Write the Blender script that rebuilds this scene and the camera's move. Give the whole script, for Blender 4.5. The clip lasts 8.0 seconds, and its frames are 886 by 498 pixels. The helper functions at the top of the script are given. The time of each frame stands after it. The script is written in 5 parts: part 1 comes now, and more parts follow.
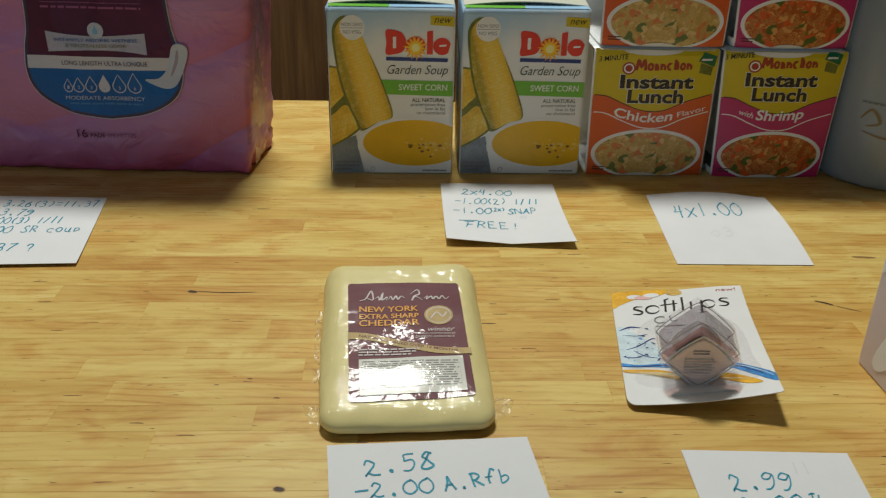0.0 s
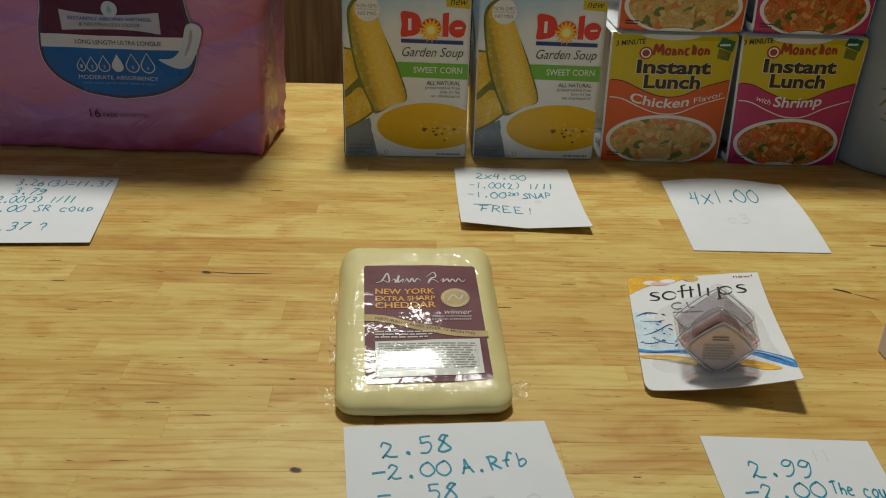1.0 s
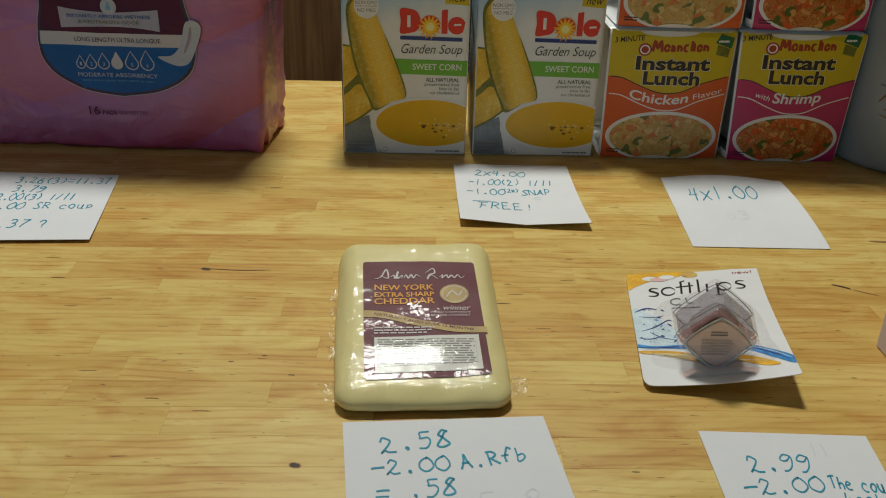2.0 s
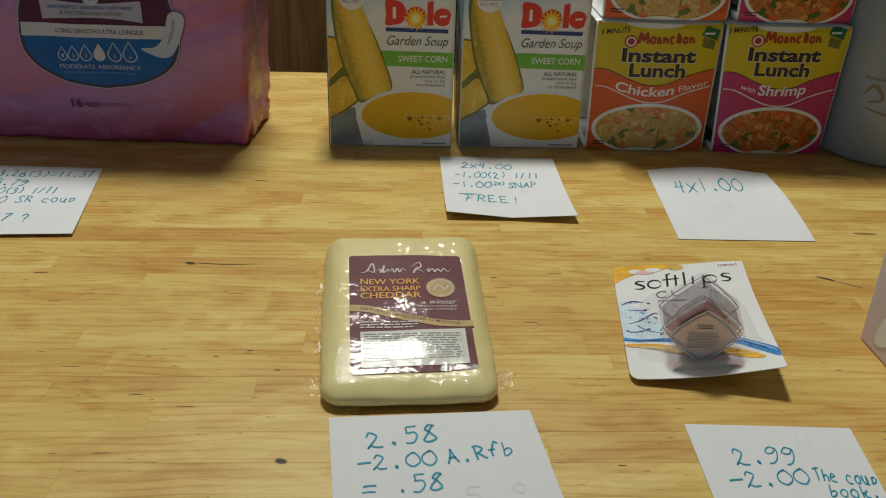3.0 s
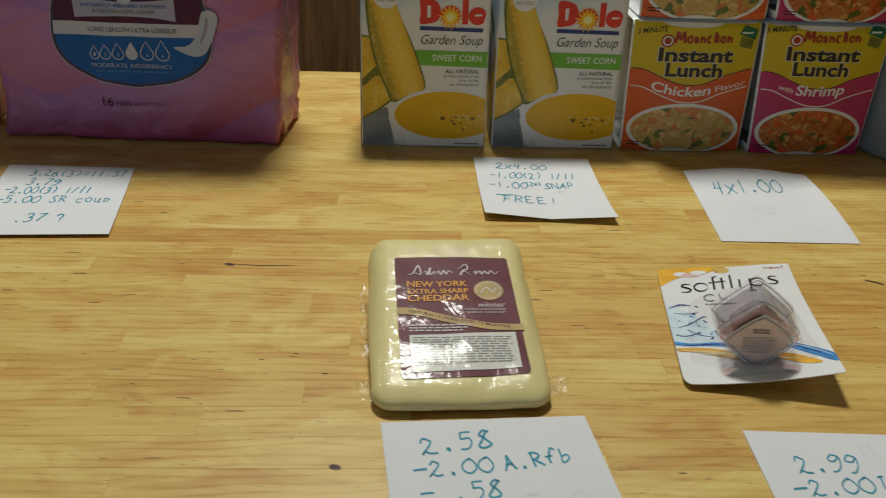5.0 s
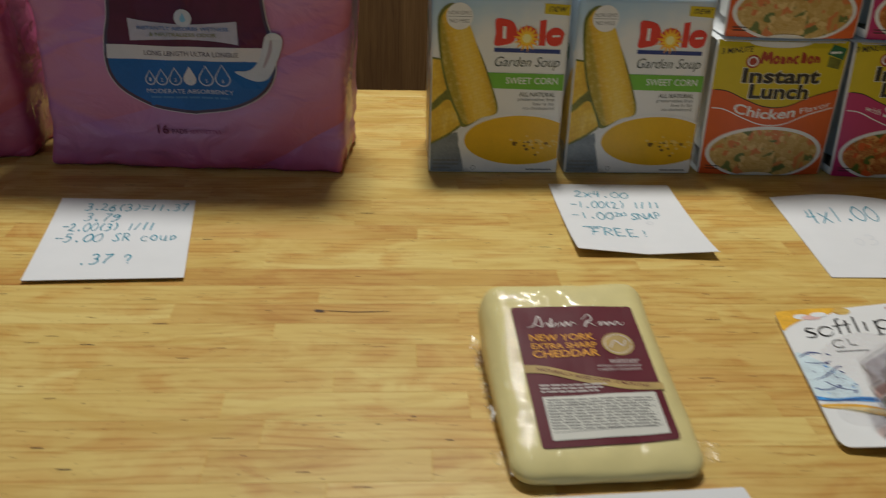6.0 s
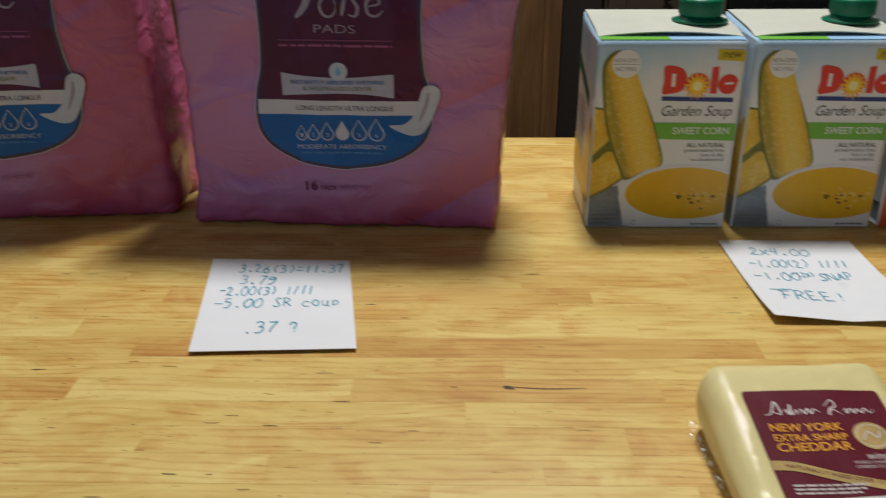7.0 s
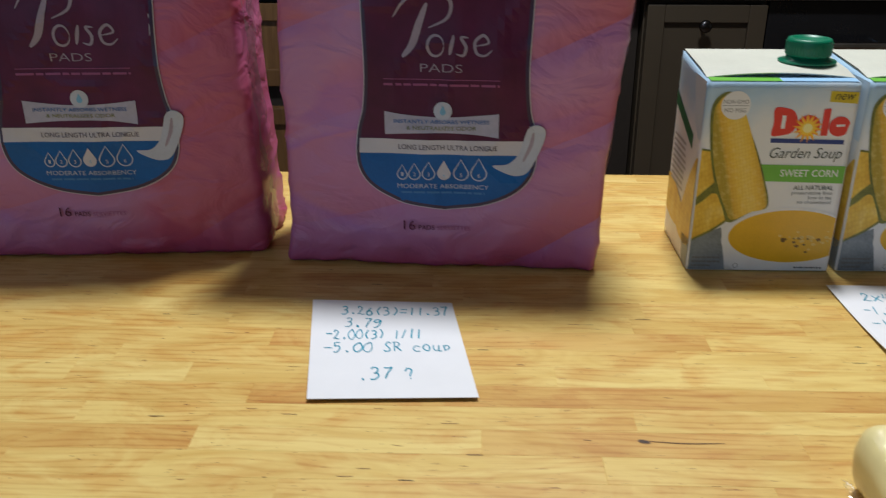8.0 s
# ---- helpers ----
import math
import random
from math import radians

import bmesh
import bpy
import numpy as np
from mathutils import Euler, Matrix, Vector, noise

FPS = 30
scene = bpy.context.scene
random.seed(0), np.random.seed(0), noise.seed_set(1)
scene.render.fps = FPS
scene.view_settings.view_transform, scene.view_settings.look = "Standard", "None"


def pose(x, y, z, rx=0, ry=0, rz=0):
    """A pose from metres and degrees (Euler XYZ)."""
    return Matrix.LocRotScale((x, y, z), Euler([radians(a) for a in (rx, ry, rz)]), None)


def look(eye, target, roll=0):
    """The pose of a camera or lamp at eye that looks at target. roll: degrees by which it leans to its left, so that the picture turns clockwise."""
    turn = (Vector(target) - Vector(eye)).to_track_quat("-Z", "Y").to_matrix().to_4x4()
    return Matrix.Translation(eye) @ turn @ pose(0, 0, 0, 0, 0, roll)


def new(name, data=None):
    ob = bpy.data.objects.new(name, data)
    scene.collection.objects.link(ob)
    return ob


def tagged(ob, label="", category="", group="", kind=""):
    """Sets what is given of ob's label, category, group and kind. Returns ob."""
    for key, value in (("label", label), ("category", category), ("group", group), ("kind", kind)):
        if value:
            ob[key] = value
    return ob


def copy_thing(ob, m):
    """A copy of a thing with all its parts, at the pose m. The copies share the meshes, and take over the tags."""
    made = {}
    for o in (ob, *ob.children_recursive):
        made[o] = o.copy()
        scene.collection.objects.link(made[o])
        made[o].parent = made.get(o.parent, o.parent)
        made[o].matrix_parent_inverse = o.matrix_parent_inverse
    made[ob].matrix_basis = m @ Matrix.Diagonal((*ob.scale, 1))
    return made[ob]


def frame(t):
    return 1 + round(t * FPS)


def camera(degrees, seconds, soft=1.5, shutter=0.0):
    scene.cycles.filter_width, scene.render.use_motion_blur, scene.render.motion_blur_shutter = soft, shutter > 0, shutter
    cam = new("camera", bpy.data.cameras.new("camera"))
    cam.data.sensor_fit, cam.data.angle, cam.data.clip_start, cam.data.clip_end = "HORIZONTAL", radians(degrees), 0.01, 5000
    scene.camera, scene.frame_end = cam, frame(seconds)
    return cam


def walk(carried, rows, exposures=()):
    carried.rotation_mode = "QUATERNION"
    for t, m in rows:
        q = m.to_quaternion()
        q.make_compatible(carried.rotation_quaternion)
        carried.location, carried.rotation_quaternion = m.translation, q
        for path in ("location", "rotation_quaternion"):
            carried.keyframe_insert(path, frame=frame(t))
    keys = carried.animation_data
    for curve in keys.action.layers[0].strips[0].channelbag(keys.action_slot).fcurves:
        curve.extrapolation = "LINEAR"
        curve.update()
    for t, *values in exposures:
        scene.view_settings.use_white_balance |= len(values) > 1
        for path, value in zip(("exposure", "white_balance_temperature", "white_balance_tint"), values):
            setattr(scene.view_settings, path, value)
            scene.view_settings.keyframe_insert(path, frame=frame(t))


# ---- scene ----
cam = camera(54.1, 8.0, 1.1, 0.6)
PATH = [
    (0, (0.064, -0.644, 0.242), (0.134, 1.16, -0.62), 1.2),
    (0.5, (0.061, -0.638, 0.238), (0.107, 1.157, -0.644), 1.2),
    (1, (0.058, -0.642, 0.238), (0.117, 1.149, -0.649), 1.7),
    (2.5, (0.059, -0.643, 0.237), (0.119, 1.143, -0.661), 1.5),
    (3, (0.059, -0.641, 0.238), (0.148, 1.138, -0.671), 1.9),
    (3.5, (0.056, -0.639, 0.237), (0.155, 1.141, -0.669), 2.3),
    (4, (0.055, -0.64, 0.236), (0.148, 1.144, -0.663), 2.2),
    (5.5, (0.014, -0.619, 0.235), (0.086, 1.159, -0.678), 1.8),
    (6, (-0.023, -0.592, 0.239), (0.084, 1.187, -0.669), 1.8),
    (6.5, (-0.059, -0.567, 0.239), (-0.01, 1.228, -0.643), 0.7),
    (7, (-0.09, -0.552, 0.239), (-0.117, 1.262, -0.601), -0.2),
    (7.5, (-0.118, -0.548, 0.243), (-0.183, 1.277, -0.572), -0.2),
    (8, (-0.148, -0.539, 0.244), (-0.203, 1.299, -0.542), 0.0),
]
EXPOSURES = [(0, -0.34, 6460, 4), (0.5, -0.48, 6460, 4), (3, -0.50, 6460, 4), (3.5, -0.44, 6460, 4), (4, -0.43, 6460, 4), (5.5, -0.50, 6480, 5), (6, -0.49, 6450, 8), (6.5, -0.37, 6380, 10), (7, -0.23, 6230, 11), (7.5, -0.08, 6080, 11), (8, 0.03, 5930, 11)]
walk(cam, [(t, look(eye, target, roll)) for t, eye, target, roll in PATH], EXPOSURES)


# ---- world and lights ----
world = bpy.data.worlds.new("world")
scene.world = world
world.use_nodes = True
world.node_tree.nodes["Background"].inputs[0].default_value = (0.55, 0.7, 1.0, 1)
world.node_tree.nodes["Background"].inputs[1].default_value = 0.03


def lamp(name, m, power, size, colour, size_y=None):
    data = bpy.data.lights.new(name, "AREA")
    data.energy, data.color = power, colour
    data.shape, data.size = ("RECTANGLE", size) if size_y else ("DISK", size)
    if size_y:
        data.size_y = size_y
    ob = new(name, data)
    ob.matrix_world = m
    return ob


# the middle can is read from the shadows; the other two are added fill
CANS_AND_FILLS = [(-0.95, 0.50), (0.03, 0.40), (-0.65, -1.25)]
POWERS = [3.0, 27.5, 1.0]
CEIL = 1.48
for (cx, cy), power in zip(CANS_AND_FILLS, POWERS):
    lamp("can_light", pose(cx, cy, CEIL - 0.012), power, 0.26, (1.0, 0.985, 0.92))
lamp("window_light", pose(-1.2, -2.42, 0.55, 90, 0, 0), 7.0, 1.3, (0.40, 0.68, 1.0), 1.1)


# ---- materials ----
class Nodes:
    """A node material in a few words."""

    def __init__(self, name):
        self.mat = bpy.data.materials.new(name)
        self.mat.use_nodes = True
        self.tree = self.mat.node_tree
        self.bsdf = self.tree.nodes["Principled BSDF"]
        self.out = self.tree.nodes["Material Output"]

    def add(self, kind, **values):
        n = self.tree.nodes.new(kind)
        for k, v in values.items():
            n.inputs[k.replace("_", " ")].default_value = v
        return n

    def link(self, a, b):
        self.tree.links.new(a, b)

    def coords(self, scale, world_space=True, rotation=(0, 0, 0)):
        m = self.add("ShaderNodeMapping", Scale=scale, Rotation=rotation)
        if world_space:
            self.link(self.add("ShaderNodeNewGeometry").outputs["Position"], m.inputs[0])
        else:
            self.link(self.add("ShaderNodeTexCoord").outputs["Object"], m.inputs[0])
        return m.outputs[0]

    def noise(self, vec, scale, detail=4, rough=0.55, distortion=0.0):
        n = self.add("ShaderNodeTexNoise", Scale=scale, Detail=detail, Roughness=rough, Distortion=distortion)
        self.link(vec, n.inputs["Vector"])
        return n.outputs["Fac"]

    def ramp(self, fac, stops):
        n = self.add("ShaderNodeValToRGB")
        while len(n.color_ramp.elements) < len(stops):
            n.color_ramp.elements.new(0.5)
        for e, (p, c) in zip(n.color_ramp.elements, stops):
            e.position, e.color = p, (c if len(c) == 4 else (*c, 1))
        self.link(fac, n.inputs[0])
        return n.outputs[0]

    def mix(self, fac, a, b, blend="MIX"):
        n = self.tree.nodes.new("ShaderNodeMix")
        n.data_type, n.blend_type = "RGBA", blend
        for v, i in ((fac, 0), (a, 6), (b, 7)):
            if isinstance(v, (int, float)):
                n.inputs[i].default_value = v
            elif isinstance(v, tuple):
                n.inputs[i].default_value = (*v, 1)
            else:
                self.link(v, n.inputs[i])
        return n.outputs[2]

    def math(self, op, a, b=0.0):
        n = self.tree.nodes.new("ShaderNodeMath")
        n.operation = op
        for i, v in enumerate((a, b)):
            if isinstance(v, (int, float)):
                n.inputs[i].default_value = v
            else:
                self.link(v, n.inputs[i])
        return n.outputs[0]

    def bump(self, height, strength, distance):
        n = self.add("ShaderNodeBump", Strength=strength, Distance=distance)
        self.link(height, n.inputs["Height"])
        self.link(n.outputs[0], self.bsdf.inputs["Normal"])
        return n.outputs[0]

    def set(self, **values):
        for k, v in values.items():
            s = self.bsdf.inputs[k.replace("_", " ")]
            if isinstance(v, (int, float, tuple)):
                s.default_value = (*v, 1) if isinstance(v, tuple) and len(v) == 3 and s.type == "RGBA" else v
            else:
                self.link(v, s)
        return self


def plain(name, colour, rough=0.5, vary=0.12, fine=900, coarse=60, bump=0.0, coat=0.0, metal=0.0, spec=0.5):
    """A surface of one colour with variation at a fine and a coarse scale."""
    n = Nodes(name)
    p = n.coords((1, 1, 1))
    a, b = n.noise(p, fine, 3), n.noise(p, coarse, 4)
    f = n.math("ADD", n.math("MULTIPLY", a, 0.4), n.math("MULTIPLY", b, 0.6))
    lo = tuple(c * (1 - vary) for c in colour)
    hi = tuple(min(1, c * (1 + vary)) for c in colour)
    n.set(Base_Color=n.ramp(f, [(0.3, lo), (0.7, hi)]), Roughness=rough, Metallic=metal, Coat_Weight=coat, Coat_Roughness=0.12)
    n.bsdf.inputs["Specular IOR Level"].default_value = spec
    if bump:
        n.bump(f, bump, 0.0006)
    return n.mat


def printed(name, colour, rough=0.36):
    """Ink on glossy board."""
    return plain(name, colour, rough, 0.05, 2500, 90, 0.0)


def wood(name, per_island=False, heart=1.0):
    n = Nodes(name)
    rnd = n.add("ShaderNodeNewGeometry").outputs["Random Per Island"] if per_island else n.add("ShaderNodeObjectInfo").outputs["Random"]
    shift = n.add("ShaderNodeCombineXYZ")
    n.link(n.math("MULTIPLY", rnd, 37.0), shift.inputs[0])
    n.link(n.math("MULTIPLY", rnd, 11.0), shift.inputs[2])
    vm = n.tree.nodes.new("ShaderNodeVectorMath")
    n.link(n.add("ShaderNodeNewGeometry").outputs["Position"], vm.inputs[0])
    n.link(shift.outputs[0], vm.inputs[1])

    def scaled(s):
        m = n.add("ShaderNodeMapping", Scale=s)
        n.link(vm.outputs[0], m.inputs[0])
        return m.outputs[0]
    broad = n.noise(scaled((9, 38, 30)), 1.0, 4, 0.55, 1.8)
    grain = n.noise(scaled((30, 620, 300)), 1.0, 5, 0.7, 0.9)
    cloud = n.noise(scaled((18, 34, 20)), 1.0, 4, 0.55, 1.2)
    fleck = n.noise(scaled((110, 900, 400)), 1.0, 2, 0.5, 0.5)
    rings = n.add("ShaderNodeTexWave", Scale=1.0, Distortion=11.0, Detail=2.0, Detail_Scale=0.6, Detail_Roughness=0.5)
    rings.bands_direction = "Y"
    n.link(scaled((15, 62, 20)), rings.inputs["Vector"])
    tone = n.ramp(rnd, [(0.0, (0.665, 0.463, 0.136)), (0.12, (0.690, 0.490, 0.150)), (0.5, (0.725, 0.540, 0.174)), (0.85, (0.745, 0.570, 0.198)), (0.94, (0.690, 0.485, 0.155)), (1.0, (0.650, 0.440, 0.128))])
    tone = n.mix(1.0, tone, (0.5 + 0.5 * heart, heart, heart ** 1.5), "MULTIPLY")
    c = n.mix(n.ramp(broad, [(0.36, (0.85, 0.85, 0.85)), (0.58, (0, 0, 0))]), tone, n.mix(1.0, tone, (0.84, 0.73, 0.56), "MULTIPLY"))
    figure = n.math("MULTIPLY", n.ramp(rings.outputs["Fac"], [(0.0, (0.85, 0.85, 0.85)), (0.22, (0.2, 0.2, 0.2)), (0.5, (0, 0, 0))]), n.ramp(cloud, [(0.38, (0.15, 0.15, 0.15)), (0.58, (0.9, 0.9, 0.9))]))
    c = n.mix(figure, c, n.mix(1.0, c, (0.80, 0.66, 0.46), "MULTIPLY"))
    c = n.mix(n.ramp(grain, [(0.32, (0.7, 0.7, 0.7)), (0.46, (0, 0, 0))]), c, n.mix(1.0, c, (0.90, 0.83, 0.70), "MULTIPLY"))
    c = n.mix(n.ramp(cloud, [(0.47, (0, 0, 0)), (0.66, (0.85, 0.85, 0.85))]), c, n.mix(1.0, c, (0.87, 0.70, 0.49), "MULTIPLY"))
    c = n.mix(n.ramp(fleck, [(0.26, (0.9, 0.9, 0.9)), (0.305, (0, 0, 0))]), c, n.mix(1.0, c, (0.34, 0.20, 0.10), "MULTIPLY"))
    n.set(Base_Color=c, Roughness=n.ramp(cloud, [(0.3, (0.34, 0.34, 0.34)), (0.7, (0.48, 0.48, 0.48))]), Coat_Weight=0.22, Coat_Roughness=0.36)
    n.bump(grain, 0.12, 0.0004)
    return n.mat


STAVE, STAVE_FAR = wood("oiled_birch_stave"), wood("oiled_birch_stave_far", True)
STAVE_HEART = wood("brown_birch_heartwood_stave", False, 0.82)
KNOT = plain("dark_knot", (0.045, 0.022, 0.010), 0.6, 0.5, 1500, 400, 0.3)
KNOT_RIM = plain("knot_rim", (0.30, 0.155, 0.045), 0.5, 0.4, 1500, 400)
PAPER = plain("white_paper", (0.73, 0.73, 0.755), 0.85, 0.03, 1600, 40, 0.06, spec=0.2)
TEAL = plain("teal_marker", (0.003, 0.25, 0.37), 0.6, 0.35, 900, 200)
GHOST = plain("show_through_ink", (0.66, 0.67, 0.71), 0.8, 0.05)

WHITE_INK = printed("white_ink", (0.80, 0.81, 0.82))
FAINT_INK = printed("faint_ink", (0.42, 0.42, 0.42))
GREY_INK = printed("grey_ink", (0.16, 0.17, 0.18))
BLACK_INK = printed("black_ink", (0.015, 0.014, 0.016))
RED_INK = printed("red_ink", (0.72, 0.045, 0.03))
NAVY_INK = printed("navy_ink", (0.02, 0.045, 0.22))
INK_DARK = printed("green_black_ink", (0.030, 0.050, 0.035))
RAY_INK = printed("sun_ray_ink", (0.95, 0.62, 0.04))
GREEN_INK = printed("green_ink", (0.16, 0.46, 0.05))
DEEP_GREEN = printed("deep_green_ink", (0.005, 0.13, 0.06))
YELLOW_INK = printed("yellow_ink", (0.60, 0.47, 0.016))
FLAME_INK = printed("flame_ink", (0.95, 0.42, 0.02))
SKY_INK = printed("sky_ink", (0.33, 0.55, 0.80))
SKY_PALE = printed("pale_sky_ink", (0.60, 0.70, 0.78))
ORANGE_INK = printed("orange_ink", (0.66, 0.105, 0.022))
MAGENTA_INK = printed("magenta_ink", (0.48, 0.02, 0.14))
MAROON_INK = printed("maroon_ink", (0.34, 0.04, 0.02))
CUP_WHITE = plain("white_foam", (0.78, 0.77, 0.73), 0.6, 0.04, 1500, 80, 0.1)
CAP_GREEN = plain("green_cap_plastic", (0.0, 0.155, 0.075), 0.38, 0.1, 900, 60, 0.1)


def carton_board():
    """White board, slightly greyer towards the foot, with a printed pale-blue sky that fades out below the top."""
    n = Nodes("carton_board")
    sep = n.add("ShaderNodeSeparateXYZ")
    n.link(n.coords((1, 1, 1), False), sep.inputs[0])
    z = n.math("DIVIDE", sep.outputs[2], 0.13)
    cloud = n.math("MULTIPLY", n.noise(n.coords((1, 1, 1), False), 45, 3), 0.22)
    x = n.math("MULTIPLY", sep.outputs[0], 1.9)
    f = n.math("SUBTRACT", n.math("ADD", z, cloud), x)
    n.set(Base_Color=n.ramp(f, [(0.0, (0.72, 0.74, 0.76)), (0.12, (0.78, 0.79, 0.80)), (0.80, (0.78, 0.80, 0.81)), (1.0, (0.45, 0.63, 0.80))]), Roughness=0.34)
    n.bump(n.noise(n.coords((1, 1, 1)), 70, 2), 0.12, 0.002)
    return n.mat


def corn_print():
    n = Nodes("corn_picture")
    v = n.add("ShaderNodeTexVoronoi", Scale=1.0, Randomness=0.45)
    n.link(n.coords((420, 420, 300), False, (0, radians(16), 0)), v.inputs["Vector"])
    big = n.noise(n.coords((1, 1, 1), False), 60, 3)
    base = n.ramp(big, [(0.3, (0.66, 0.38, 0.03)), (0.55, (0.80, 0.55, 0.06)), (0.75, (0.85, 0.68, 0.20))])
    n.set(Base_Color=n.mix(n.ramp(v.outputs["Distance"], [(0.35, (0, 0, 0)), (0.75, (0.75, 0.75, 0.75))]), base, n.mix(1.0, base, (0.84, 0.74, 0.55), "MULTIPLY")), Roughness=0.35)
    return n.mat


def noodle_print(name, broth, noodle, bits, leaves):
    """A printed bowl of noodles: broth, pale strands, coloured bits and greens."""
    n = Nodes(name)
    p = n.coords((1, 1, 1), False)
    w = n.add("ShaderNodeTexWave", Scale=230, Distortion=26, Detail=3, Detail_Scale=2.2)
    n.link(p, w.inputs["Vector"])
    c = n.mix(n.ramp(w.outputs["Fac"], [(0.45, (0, 0, 0)), (0.8, (0.8, 0.8, 0.8))]), broth, noodle)
    for seed, scale, colour, cut in ((0, 110, bits, 0.555), (9, 170, broth, 0.57), (3, 100, leaves, 0.615), (7, 190, noodle, 0.60)):
        m = n.add("ShaderNodeMapping", Location=(seed, seed * 2, seed * 3))
        n.link(p, m.inputs[0])
        c = n.mix(n.ramp(n.noise(m.outputs[0], scale, 1.5), [(cut, (0, 0, 0)), (cut + 0.025, (0.95, 0.95, 0.95))]), c, colour)
    n.set(Base_Color=c, Roughness=0.36)
    return n.mat


def cob_print():
    """The pictured cob: rows of kernels, pale along the middle and darker towards both sides."""
    n = Nodes("cob_picture")
    sep = n.add("ShaderNodeSeparateXYZ")
    n.link(n.coords((1, 1, 1), False), sep.inputs[0])
    d = n.math("ABSOLUTE", n.math("ADD", n.math("SUBTRACT", sep.outputs[0], 0.017), n.math("MULTIPLY", n.math("SUBTRACT", sep.outputs[2], 0.118), 0.27)))
    base = n.ramp(n.math("MULTIPLY", d, 80.0), [(0.0, (0.84, 0.62, 0.12)), (0.45, (0.82, 0.56, 0.06)), (0.8, (0.70, 0.44, 0.04)), (1.0, (0.42, 0.32, 0.03))])
    v = n.add("ShaderNodeTexVoronoi", Scale=1.0, Randomness=0.15)
    n.link(n.coords((500, 500, 400), False, (0, radians(15), 0)), v.inputs["Vector"])
    c = n.mix(n.ramp(v.outputs["Distance"], [(0.35, (0, 0, 0)), (0.8, (0.8, 0.8, 0.8))]), base, n.mix(1.0, base, (0.87, 0.76, 0.54), "MULTIPLY"))
    pale = n.noise(n.coords((1, 1, 1), False), 260, 2)
    n.set(Base_Color=n.mix(n.ramp(pale, [(0.50, (0, 0, 0)), (0.75, (0.4, 0.4, 0.4))]), c, (0.86, 0.70, 0.28)), Roughness=0.35)
    return n.mat


CREAM = plain("cream_carton_top", (0.56, 0.56, 0.48), 0.5, 0.06, 700, 60, 0.3)
BOARD, CORN, COB = carton_board(), corn_print(), cob_print()
HUSK = plain("husk_picture", (0.15, 0.165, 0.028), 0.36, 0.55, 900, 110)
SOUP = plain("soup_picture", (0.76, 0.44, 0.006), 0.35, 0.08, 900, 60)
CROUTON = plain("crouton_picture", (0.17, 0.085, 0.010), 0.4, 0.6, 900, 500)
CROUTON_PALE = plain("pale_crouton_picture", (0.78, 0.56, 0.13), 0.4, 0.2, 900, 500)
SLATE = plain("slate_picture", (0.20, 0.24, 0.28), 0.36, 0.35, 600, 60)
GLOW = printed("burst_core", (0.95, 0.85, 0.35))
CHICKEN = noodle_print("chicken_noodles_picture", (0.52, 0.33, 0.09), (0.70, 0.52, 0.22), (0.64, 0.20, 0.07), (0.11, 0.17, 0.05))
SHRIMP = noodle_print("shrimp_noodles_picture", (0.40, 0.085, 0.012), (0.68, 0.34, 0.10), (0.66, 0.10, 0.02), (0.05, 0.12, 0.015))


